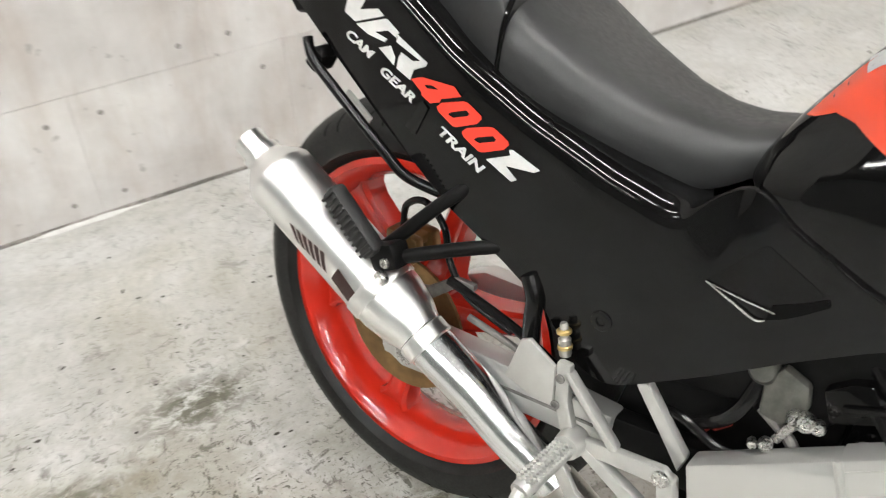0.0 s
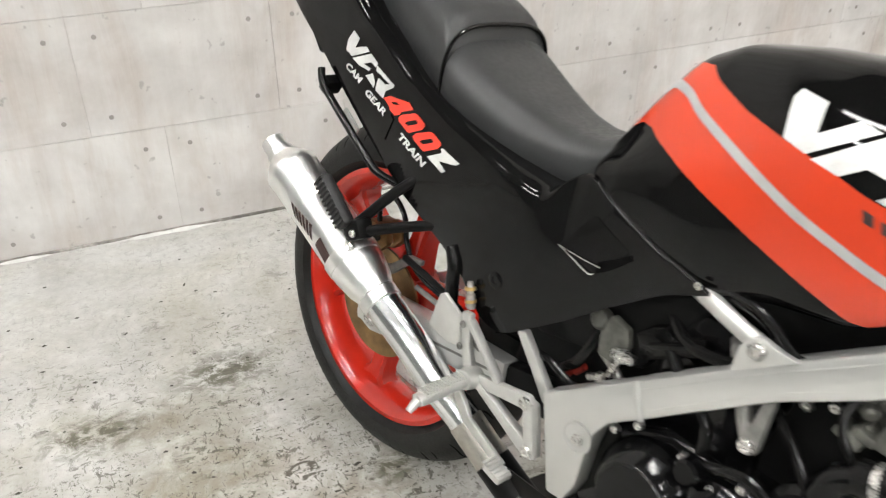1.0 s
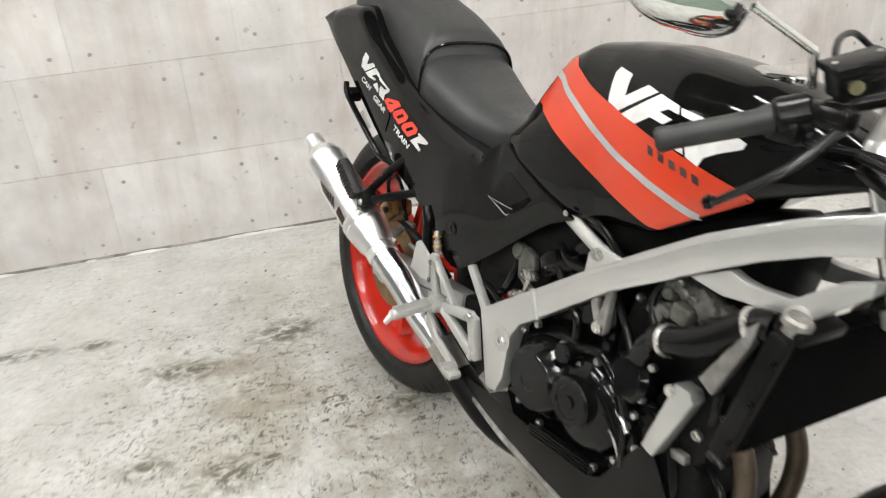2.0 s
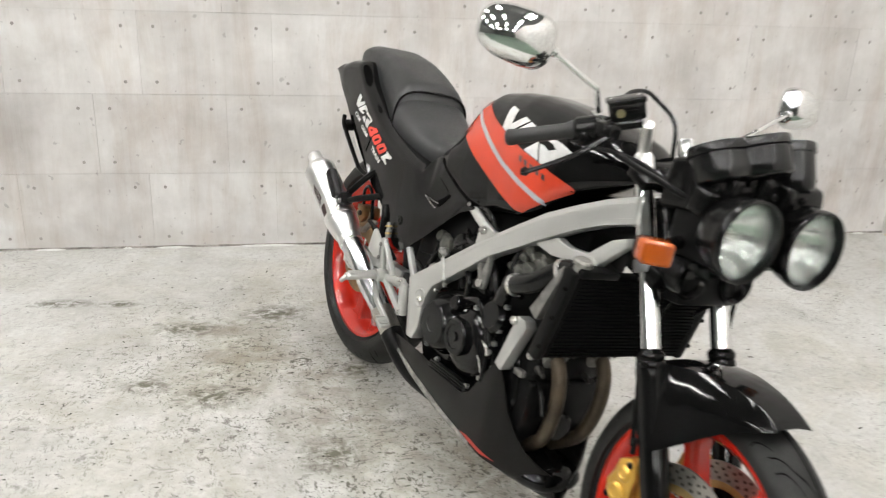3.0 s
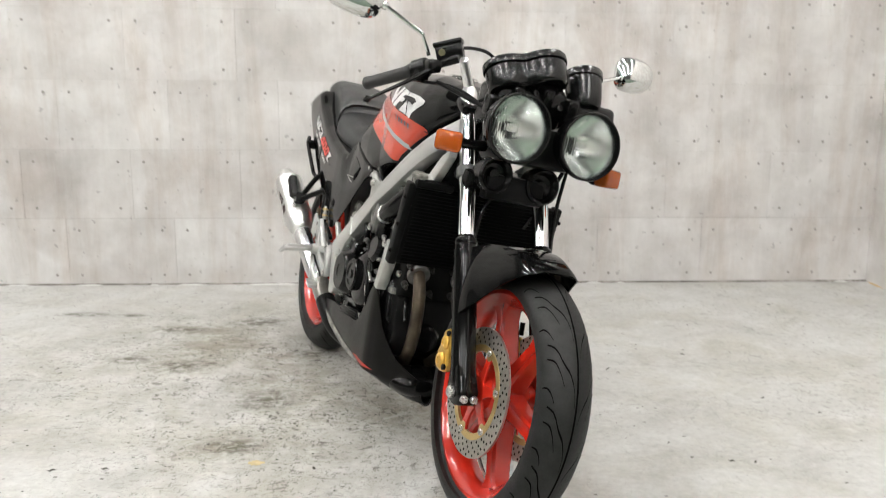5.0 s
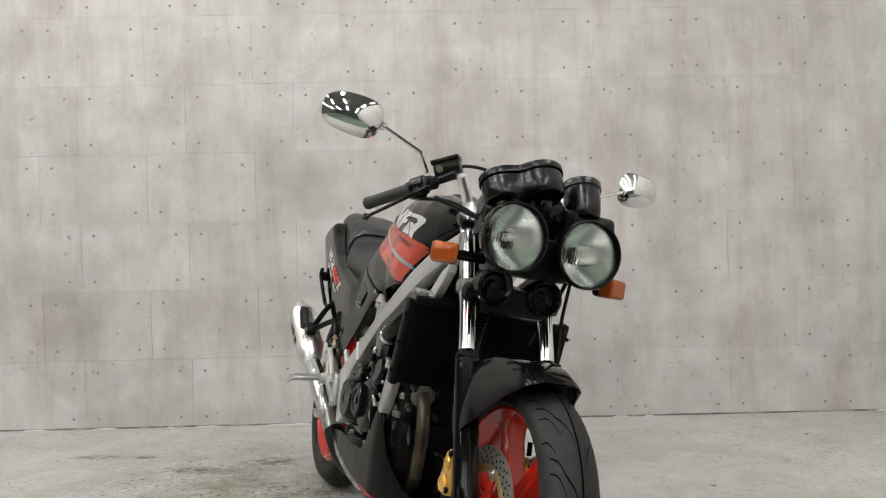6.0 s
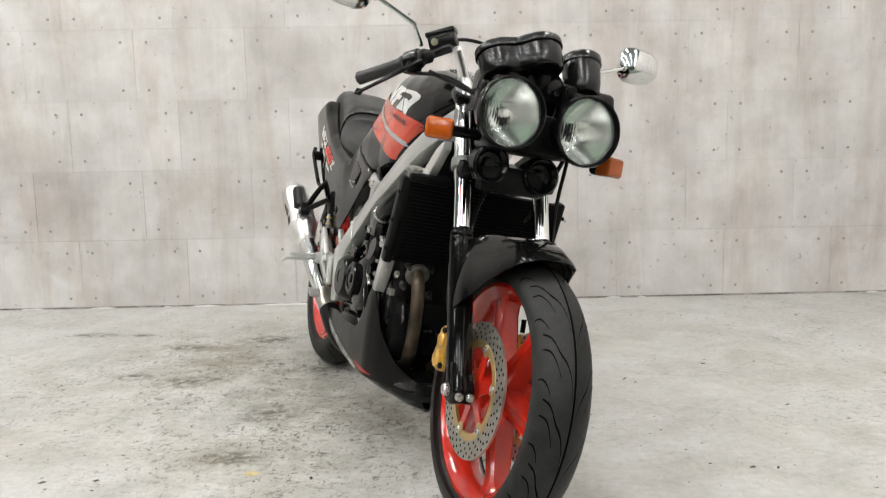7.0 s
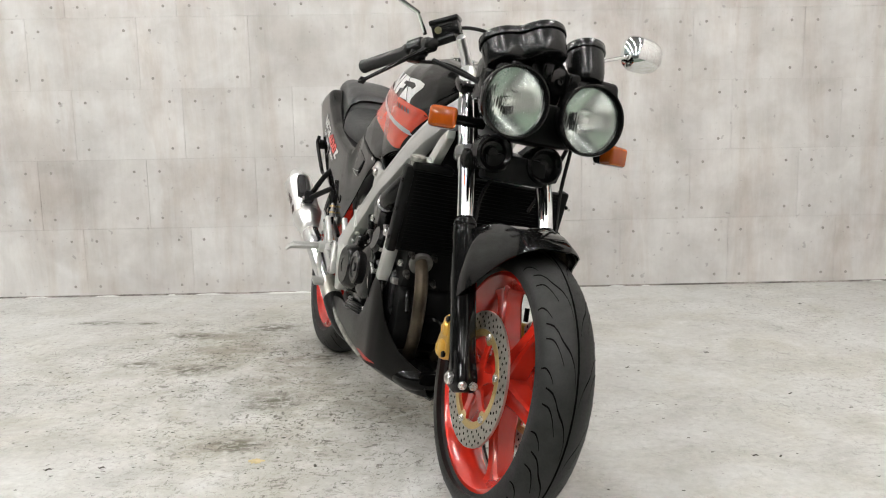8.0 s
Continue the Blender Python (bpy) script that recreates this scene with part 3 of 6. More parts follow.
def groove_strips(c, big, wide, crown, count, lines):
    """Tread grooves: thin raised bands along the tread, the grooves' shade put into their colour."""
    bm = bmesh.new()

    def spot(ang, t):
        a = t * math.pi / 2
        r = big - crown * (1 - math.cos(a)) ** 0.9 + 0.0006
        return Vector((c[0] + r * math.cos(ang), c[1] + wide * math.sin(a) * 1.004, c[2] + r * math.sin(ang)))

    for k in range(count):
        base = k * math.tau / count
        for line, width in lines:
            pts = [p for p in line]
            left, right = [], []
            curve = smoothed([(a, t, 0) for a, t in pts], 8)
            fine = [(curve[round(q)].x, curve[round(q)].y) for q in np.linspace(0, len(curve) - 1, 12)]
            for i, (da, t) in enumerate(fine):
                w = width * math.sin(math.pi * min(1, max(0.12, i / 11 if i < 6 else (11 - i) / 11 + 0.05)) * 0.5 + 0.5)
                left.append(bm.verts.new(spot(base + da - w, t)))
                right.append(bm.verts.new(spot(base + da + w, t + w * 0.6)))
            for i in range(11):
                bm.faces.new((left[i], right[i], right[i + 1], left[i + 1]))
    return bm


REAR, FRONT = (-0.159, 0.024, 0.312), (1.219, 0.024, 0.234)
rear_wheel = wheel("rear_wheel", REAR, 0.241, 0.05, 0.06, 6, 0.02, 0.026, 0.3, "red painted cast rear wheel")
part("tyre", tyre_mesh(REAR, 0.326, 0.238, 0.064, 0.048), RUBBER, rear_wheel, "worn black rubber tyre", drawn=False)
LINES = [([(0.0, 0.12), (0.05, 0.35), (0.1, 0.62), (0.1, 0.82)], 0.0075), ([(0.16, 0.5), (0.19, 0.66), (0.19, 0.78)], 0.0065), ([(0.15, -0.12), (0.2, -0.35), (0.25, -0.62), (0.25, -0.82)], 0.0075), ([(0.01, -0.5), (0.04, -0.66), (0.04, -0.78)], 0.0065)]
tagged(part("tread_groove", groove_strips(REAR, 0.326, 0.064, 0.048, 20, LINES), RECESS_SHADE, rear_wheel, drawn=False), kind="stuff")
part("brake_disc", lathe([(0.062, -0.0), (0.108, 0), (0.108, 0.005), (0.062, 0.005)], (REAR[0], REAR[1] - 0.07, REAR[2]), (0, 1, 0), 48, closed=True), RUST_DISC, rear_wheel, "brown stained rear brake disc", drawn=False)

front_wheel = wheel("front_wheel", FRONT, 0.219, 0.037, 0.05, 6, 0.0175, 0.025, 0.87, "red painted cast six-spoke front wheel")
part("tyre", tyre_mesh(FRONT, 0.281, 0.216, 0.0565, 0.045), RUBBER, front_wheel, "worn black rubber tyre with curved grooves", drawn=False)
FLINES = [([(0.0, 0.05), (0.12, 0.08), (0.22, 0.17), (0.3, 0.32), (0.4, 0.46), (0.44, 0.66)], 0.0062), ([(0.14, 0.3), (0.24, 0.4), (0.31, 0.52), (0.33, 0.7)], 0.005), ([(0.02, 0.5), (0.08, 0.58), (0.12, 0.7), (0.12, 0.84)], 0.005), ([(0.21, -0.05), (0.33, -0.08), (0.43, -0.17), (0.51, -0.32), (0.61, -0.46), (0.65, -0.66)], 0.0062), ([(0.35, -0.3), (0.45, -0.4), (0.52, -0.52), (0.54, -0.7)], 0.005), ([(0.23, -0.5), (0.29, -0.58), (0.33, -0.7), (0.33, -0.84)], 0.005), ([(0.0, -0.03), (0.1, 0.02), (0.2, -0.02), (0.3, 0.025), (0.4, -0.01), (0.44, -0.03)], 0.0035)]
tagged(part("tread_groove", groove_strips(FRONT, 0.281, 0.0565, 0.045, 14, [(line, width * 1.7) for line, width in FLINES]), RECESS_SHADE, front_wheel, drawn=False), kind="stuff")
# centre groove: a thin ring on the tread, dark with painted groove shade
gpts = [(0.281 + 0.0006, 0.004), (0.281 + 0.0006, -0.004)]
centre = lathe([(gpts[0][0], gpts[1][1] * 0.5), (gpts[0][0], gpts[0][1] * 0.5)], FRONT, (0, 1, 0), 96)
bmesh.ops.delete(centre, geom=[f for f in centre.faces if len(f.verts) > 4], context="FACES")
part("centre_groove", centre, RECESS_SHADE, front_wheel, drawn=False)


def disc_mesh(c, y):
    return lathe([(0.098, -0.0025), (0.137, -0.0025), (0.137, 0.0025), (0.098, 0.0025)], (c[0], y, c[2]), (0, 1, 0), 64, closed=True)


def disc_holes(c, y):
    # flat faces on an unpierced disc; their black paints the shade inside the holes
    bm = bmesh.new()
    for ring_r, n, ph in ((0.106, 30, 0), (0.115, 30, 0.07), (0.124, 30, 0.14), (0.131, 30, 0.05)):
        for k in range(n):
            a = k * math.tau / n + ph
            x, z = c[0] + ring_r * math.cos(a), c[2] + ring_r * math.sin(a)
            for s in SIDES:
                bm.faces.new([bm.verts.new((x + 0.0032 * math.cos(q), y + s * 0.0032, z + 0.0032 * math.sin(q))) for q in np.linspace(0, math.tau, 9)[:-1]])
    return bm


def carrier(c, y):
    return lathe([(0.086, -0.0035), (0.1, -0.0035), (0.1, 0.0035), (0.086, 0.0035)], (c[0], y, c[2]), (0, 1, 0), 60, closed=True)


def carrier_arm(c, y, k):
    a = k * math.tau / 6 + 0.25
    pts = [(0.03, 0.014), (0.055, 0.0085), (0.07, 0.009), (0.088, 0.016)]
    outline = [(c[0] + r * math.cos(a) - w * math.sin(a), c[2] + r * math.sin(a) + w * math.cos(a)) for r, w in pts] + [(c[0] + r * math.cos(a) + w * math.sin(a), c[2] + r * math.sin(a) - w * math.cos(a)) for r, w in pts[::-1]]
    return prism(outline, y - 0.003, y + 0.003, 0.001, 1)


for s in SIDES:
    y = FRONT[1] + s * 0.062
    disc = part("brake_disc", disc_mesh(FRONT, y), DISC, front_wheel, "drilled steel brake disc", drawn=False)
    tagged(part("drill_hole", disc_holes(FRONT, y), RECESS_SHADE, front_wheel, drawn=False), kind="stuff")
    part("disc_carrier", carrier(FRONT, y), GOLD_PLATE, front_wheel, "gold disc carrier", drawn=False)
    for k in range(6):
        a = k * math.tau / 6 + 0.25
        part("carrier_lobe", lathe([(0.0, -0.0034), (0.0125, -0.0034), (0.0125, 0.0034), (0.0, 0.0034)], (FRONT[0] + 0.087 * math.cos(a), y, FRONT[2] + 0.087 * math.sin(a)), (0, 1, 0), 16), GOLD_PLATE, front_wheel, drawn=False)
        part("carrier_arm", carrier_arm(FRONT, y, k), RED_RIM, front_wheel, drawn=False)
    for k in range(6):
        a = k * math.tau / 6 + 0.25
        part("disc_bolt", bolt((FRONT[0] + 0.092 * math.cos(a), y + s * 0.004, FRONT[2] + 0.092 * math.sin(a)), (0, s, 0), 0.0075, 0.005), STEEL, front_wheel, drawn=False)

TILT = Matrix.Translation(FRONT) @ pose(0, 0, 0, -2.5, 0, 0) @ Matrix.Translation(-Vector(FRONT))
for ob in (front_wheel, *front_wheel.children):
    ob.data.transform(TILT)

# forks, yokes and brakes
AXLE, GUARD = Vector((1.222, 0.025, 0.2405)), Vector((1.232, 0.024, 0.258))
RAKE = Vector((-0.408, 0.019, 0.913))


def fork_at(z, s):
    return Vector((0.955 + 0.447 * (0.844 - z), MID + s * 0.099 - 0.021 * (0.844 - z), z))


for s in SIDES:
    lo, mid, hi = fork_at(0.245, s), fork_at(0.53, s), fork_at(0.885, s)
    part("fork_tube", tube([mid - RAKE * 0.02, hi], 0.0195, 28), CHROME, bike, "chromed fork tube")
    d = (hi - lo).normalized()
    ln = (mid - lo).length
    part("fork_slider", lathe([(0.014, -0.014), (0.025, 0), (0.0275, 0.02), (0.0275, ln * 0.45), (0.027, ln - 0.02), (0.028, ln - 0.015), (0.028, ln)], lo, d, 28), BLACK_GLOSS, bike, "gloss black fork slider")
    part("dust_seal", lathe([(0.026, 0), (0.027, 0.004), (0.027, 0.012), (0.025, 0.014), (0.027, 0.018), (0.027, 0.027), (0.022, 0.034), (0.0202, 0.036)], lo + d * ln, d, 28), BLACK_GLOSS, bike)
    part("axle_clamp", prism([(1.19, 0.222), (1.235, 0.214), (1.255, 0.222), (1.258, 0.25), (1.238, 0.276), (1.222, 0.3), (1.186, 0.29)], lo.y - 0.024, lo.y + 0.022, 0.006), BLACK_GLOSS, bike)
    for dy in (-0.013, 0.011):
        part("clamp_bolt", bolt((1.256, lo.y + dy, 0.236), (1, 0, -0.05), 0.0085, 0.01), STEEL, bike)
    part("axle_nut", lathe([(0.013, 0), (0.013, 0.012), (0.01, 0.015), (0.006, 0.015), (0.006, 0.008), (0, 0.008)], (AXLE.x, lo.y + s * 0.02, AXLE.z), (0, s, 0), 20), STEEL, bike)
part("lower_yoke", prism([(0.97, 0.69), (1.055, 0.668), (1.07, 0.708), (0.985, 0.73)], MID - 0.12, MID + 0.12, 0.01), BLACK_SATIN, bike)
part("horn_bracket", box((1.075, 0.028, 0.685), (0.04, 0.15, 0.06), 0.008), BLACK_MATT, bike)
part("upper_yoke", box((0.95, MID, 0.86), (0.06, 0.25, 0.024), 0.008, (0, 24, 0)), BLACK_SATIN, bike)
for s in SIDES:
    part("yoke_ring", lathe([(0.02, -0.013), (0.0245, -0.012), (0.026, -0.008), (0.026, 0.008), (0.0245, 0.012), (0.02, 0.013)], fork_at(0.705, s), RAKE, 28), YOKE_GREY, bike)
    cx, cz = 1.112, 0.305
    y = AXLE.y + s * 0.086
    shell = [(cx - 0.03, cz - 0.04), (cx - 0.012, cz - 0.052), (cx + 0.012, cz - 0.05), (cx + 0.03, cz - 0.03), (cx + 0.026, cz - 0.004), (cx + 0.032, cz + 0.02), (cx + 0.024, cz + 0.044), (cx + 0.004, cz + 0.05), (cx - 0.016, cz + 0.04), (cx - 0.022, cz + 0.012), (cx - 0.034, cz - 0.012)]
    cal = part("brake_caliper", merged(prism(shell, y - 0.024, y - 0.004, 0.005, 3), prism(shell, y + 0.004, y + 0.024, 0.005, 3), box((cx + 0.006, y, cz + 0.036), (0.032, 0.03, 0.016), 0.004), box((cx - 0.008, y, cz - 0.036), (0.03, 0.03, 0.016), 0.004), box((cx - 0.02, y, cz - 0.006), (0.012, 0.046, 0.022), 0.004), lathe([(0.02, 0.0), (0.02, 0.006), (0.016, 0.01), (0.009, 0.011), (0.007, 0.009), (0, 0.009)], (cx - 0.002, y + s * 0.022, cz - 0.026), (0, s, 0), 24), lathe([(0.017, 0.0), (0.017, 0.005), (0.013, 0.009), (0.008, 0.01), (0.006, 0.008), (0, 0.008)], (cx + 0.006, y + s * 0.022, cz + 0.018), (0, s, 0), 24)), GOLD, bike, "gold painted brake caliper")
    part("pad_pin", lathe([(0.007, 0), (0.007, 0.006), (0.004, 0.007), (0, 0.007)], (cx + 0.018, y + s * 0.023, cz - 0.036), (0, s, 0), 14), BLACK_MATT, cal)
    for dx, dz in ((0.014, 0.04), (-0.022, -0.04)):
        part("bridge_bolt", bolt((cx + dx, y + s * 0.023, cz + dz), (0, s, 0), 0.0065, 0.006), BLACK_MATT, cal)
    part("bleed_valve", tube([(cx - 0.01, y, cz + 0.05), (cx - 0.012, y, cz + 0.08)], 0.006, 10), BLACK_MATT, cal)


# front mudguard: a crown over the tyre, and wide cheeks outside the fork
def fender():
    n, half = 30, 14
    ang = np.linspace(124, 68.5, n)
    rad = at([68.5, 72, 78, 86, 95, 113, 124], [0.298, 0.302, 0.306, 0.309, 0.313, 0.32, 0.322])
    low = smoothed([(1.148, 0, 0.391), (1.175, 0, 0.405), (1.206, 0, 0.432), (1.25, 0, 0.472), (1.283, 0, 0.498), (1.317, 0, 0.517), (1.344, 0, 0.53)], 12)
    wid = at([0, 0.25, 0.5, 0.75, 0.92, 1], [0.124, 0.116, 0.09, 0.071, 0.058, 0.045])
    rings = []
    for i in range(n):
        f = i / (n - 1)
        a = radians(ang[i])
        r = rad(ang[i])
        c0 = Vector((GUARD.x + r * math.cos(a), 0, GUARD.z + r * math.sin(a)))
        c1 = low[round(f * (len(low) - 1))]
        ring = []
        for j in range(-half, half + 1):
            t = abs(j) / half
            u = t * 1.36 if t < 0.5 else 0.68 + 0.32 * (1 - (2 - 2 * t) ** 1.7)
            v = 0.2 * t * t if t < 0.5 else 0.05 + 0.95 * ((t - 0.5) * 2) ** 1.15
            p = c0.lerp(c1, v)
            ring.append((p.x, 0.024 + math.copysign(wid(f) * u, j), p.z))
        rings.append(ring)
    return thick(loft(rings, caps=False, closed=False), 0.003)


part("front_mudguard", fender(), BLACK_GLOSS, bike, "gloss black front mudguard", smooth=28)

# radiator
RAD = pose(0.905, 0.04, 0.558, 0, 14, 0)
rad = part("radiator", turned(box((0, 0, 0), (0.028, 0.39, 0.2), 0.004), RAD), FIN, bike, "black finned radiator")
for k in range(22):
    part("cooling_fin", turned(box((0.0155, 0, 0.0088 * (k - 10.5)), (0.004, 0.37, 0.0018)), RAD), FIN, rad, smooth=0)
for s in SIDES:
    part("radiator_tank", turned(box((0, s * 0.204, 0), (0.03, 0.022, 0.212), 0.006), RAD), BLACK_MATT, rad)
    for h in (-0.07, 0.0, 0.07):
        part("tank_screw", turned(bolt((0.012, s * 0.2155, h), (0, s, 0), 0.005, 0.004), RAD), BLACK_GLOSS, rad)
part("filler_neck", lathe([(0.015, 0), (0.015, 0.012), (0.02, 0.014), (0.02, 0.022), (0.016, 0.026), (0, 0.026)], (0.93, -0.148, 0.66), (0.2, 0, 0.98), 24), CAP_STEEL, rad, "metal radiator cap")
part("radiator_shroud", turned(box((0, -0.15, 0.108), (0.045, 0.1, 0.02), 0.006), RAD), BLACK_MATT, rad)


# headlamps
def headlamp(y, z, r):
    hd = Vector((1.206, y, z))
    shell = part("headlamp", lathe([(0.0, -0.078), (r * 0.5, -0.075), (r * 0.82, -0.06), (r * 0.98, -0.032), (r * 1.045, -0.012), (r * 1.06, -0.01), (r * 1.07, -0.004), (r * 1.065, 0.004), (r * 1.04, 0.008), (r * 0.995, 0.008), (r * 0.985, -0.006)], hd, (1, 0, -0.03), 56, caps=False), BLACK_SATIN, bike, "round headlamp in a black shell")
    refl = [(r * 0.97 * math.sqrt(q), -0.062 * (1 - q)) for q in np.linspace(0.02, 1, 10)]
    part("reflector", lathe(refl, hd + Vector((-0.008, 0, 0)), (1, 0, -0.03), 48, caps=False), REFLECTOR, shell, "bright reflector")
    lens = [(r * 0.985 * math.sin(q), 0.02 * math.cos(q) - 0.012) for q in np.linspace(0, math.pi / 2, 9)]
    lens = lens + [(p[0] * 0.97, p[1] - 0.004) for p in lens[::-1]]
    lob = part("lens", lathe(lens, hd, (1, 0, -0.03), 48), LENS, shell, "ribbed clear glass lens")
    lob.visible_shadow = False
    part("bulb_shield", lathe([(0.009, -0.05), (0.009, -0.028), (0.007, -0.024), (0, -0.023)], hd, (1, 0, -0.03), 20), STEEL, shell)
    return shell


headlamp(-0.054, 0.816, 0.0715)
headlamp(0.127, 0.81, 0.0715)
part("headlamp_bracket", box((1.09, MID, 0.79), (0.11, 0.19, 0.09), 0.012), BLACK_MATT, bike)

# instruments
def pod(x, y, z, r, deep):
    ax = (-0.42, 0.0, 0.9)
    p = part("instrument_pod", lathe([(r * 0.45, -deep), (r * 0.72, -deep * 0.97), (r * 0.86, -deep * 0.85), (r * 0.93, -deep * 0.6), (r * 0.985, 0.002), (r * 0.985, 0.005), (r * 1.055, 0.006), (r * 1.065, 0.008), (r * 1.06, 0.0225), (r * 1.03, 0.0245), (r * 0.97, 0.0245), (r * 0.94, 0.012)], (x, y, z), ax, 48), POD, bike, "black instrument pod")
    part("dial_glass", lathe([(r * 0.94, 0.012), (r * 0.5, 0.014), (0, 0.0145)], (x, y, z), ax, 32), BLACK_GLOSS, p)
    return p


def twin_pod(c1, r1, c2, r2, deep):
    """Two round instruments under one waisted rim."""
    c1, c2 = Vector(c1), Vector(c2)
    u = (c2 - c1).normalized()
    n = Vector((-0.42, 0, 0.9))
    n = (n - u * n.dot(u)).normalized()
    w = n.cross(u)
    mid, half = (c1 + c2) / 2, (c2 - c1).length / 2

    def reach(a, off):
        lo, hi = 0.0, 0.25
        for _ in range(24):
            r = (lo + hi) / 2
            x, y = r * math.cos(a), r * math.sin(a)
            d1, d2 = math.hypot(x + half, y) - r1, math.hypot(x - half, y) - r2
            d = -math.log(math.exp(-75 * d1) + math.exp(-75 * d2)) / 75
            lo, hi = (r, hi) if d < off else (lo, r)
        return lo

    rings = []
    for off, h in ((-0.016, -deep), (-0.009, -deep * 0.98), (-0.004, -deep * 0.9), (-0.002, -deep * 0.6), (-0.0012, -0.0195), (-0.004, -0.019), (-0.004, -0.0165), (0.0022, -0.0155), (0.0028, -0.014), (0.0026, -0.001), (0.0012, 0.001), (-0.003, 0.0012), (-0.0045, -0.009)):
        ring = []
        for j in range(72):
            a = j * math.tau / 72
            r = reach(a, off)
            ring.append(mid + u * r * math.cos(a) + w * r * math.sin(a) + n * h)
        rings.append(ring)
    return part("instrument_pod", loft(rings), POD, bike, "black twin instrument pod with a raised rim", smooth=50)


twin_pod((1.084, -0.058, 0.956), 0.047, (1.107, 0.021, 0.979), 0.054, 0.07)
pod(1.089, 0.15, 0.957, 0.044, 0.07)
for x, y, z in ((1.131, 0.008, 0.905), (1.131, 0.075, 0.885), (1.136, 0.155, 0.885)):
    part("bracket_screw", bolt((x, y, z), (1, 0, 0.1), 0.008, 0.006), BLACK_GLOSS, bike)
part("instrument_bracket", prism([(1.0, 0.82), (1.1, 0.835), (1.132, 0.875), (1.128, 0.915), (1.1, 0.935), (1.01, 0.92)], -0.075, 0.1, 0.014, 3), BLACK_SATIN, bike, "black instrument housing")
part("pod_saddle", prism([(1.04, 0.84), (1.12, 0.85), (1.138, 0.875), (1.13, 0.91), (1.06, 0.92)], 0.1, 0.228, 0.012, 3), BLACK_SATIN, bike)
for c, sz in (((1.12, -0.035, 0.885), (0.04, 0.03, 0.06)), ((1.125, 0.04, 0.9), (0.035, 0.028, 0.05)), ((1.13, 0.105, 0.88), (0.03, 0.03, 0.06)), ((1.118, -0.085, 0.86), (0.04, 0.03, 0.05)), ((1.135, 0.19, 0.865), (0.03, 0.04, 0.03))):
    part("bracket_lug", box(c, sz, 0.008, (0, 12, 0), 3), BLACK_SATIN, bike)
part("stem_nut", lathe([(0.016, -0.04), (0.016, 0.0), (0.0145, 0.004), (0.009, 0.005), (0.008, 0.002), (0, 0.002)], (0.934, MID, 0.94), RAKE, 24), CHROME, bike)
part("ignition_lock", lathe([(0.02, 0), (0.02, 0.03), (0.016, 0.034), (0, 0.034)], (1.02, MID, 0.87), (-0.4, 0, 0.91), 20), STEEL, bike)

# horns
for y, z in ((-0.034, 0.712), (0.092, 0.705)):
    h = part("horn", lathe([(0.024, -0.05), (0.04, -0.045), (0.043, -0.02), (0.043, 0), (0.038, 0.004), (0.033, 0.001), (0.026, -0.012), (0.014, -0.016), (0.012, -0.008), (0, -0.007)], (1.102, y, z), (1, 0, 0.0), 36), BLACK_SATIN, bike, "round black horn")

# turn signals
for s in SIDES:
    SIG = pose(1.112, MID + s * 0.205, 0.764 if s < 0 else 0.753, 0, 0, s * 24)
    stem = part("turn_signal", tube([(1.06, MID + s * 0.07, 0.772), (1.09, MID + s * 0.15, 0.768), (1.1, MID + s * 0.19, 0.766)], [0.013, 0.012, 0.011], 14), BLACK_SATIN, bike, "amber turn signal on a black stem")
    part("signal_body", turned(box((-0.013, 0, 0), (0.034, 0.055, 0.042), 0.013, (0, 0, 0), 4), SIG), BLACK_SATIN, stem)
    part("lens_seat", turned(box((0.0, 0, 0), (0.008, 0.05, 0.038), 0.002), SIG), REFLECTOR, stem, "bright plate behind the lens")
    part("amber_lens", turned(box((0.012, 0, 0), (0.04, 0.059, 0.045), 0.009, (0, 0, 0), 4), SIG), AMBER, stem, "ribbed amber lens")
    part("lens_rib", turned(merged(*[box((0.0285, (k - 6) * 0.0034, 0), (0.0072, 0.0019, 0.036), 0.0008, (0, 0, 0), 1) for k in range(13)]), SIG), AMBER, stem)

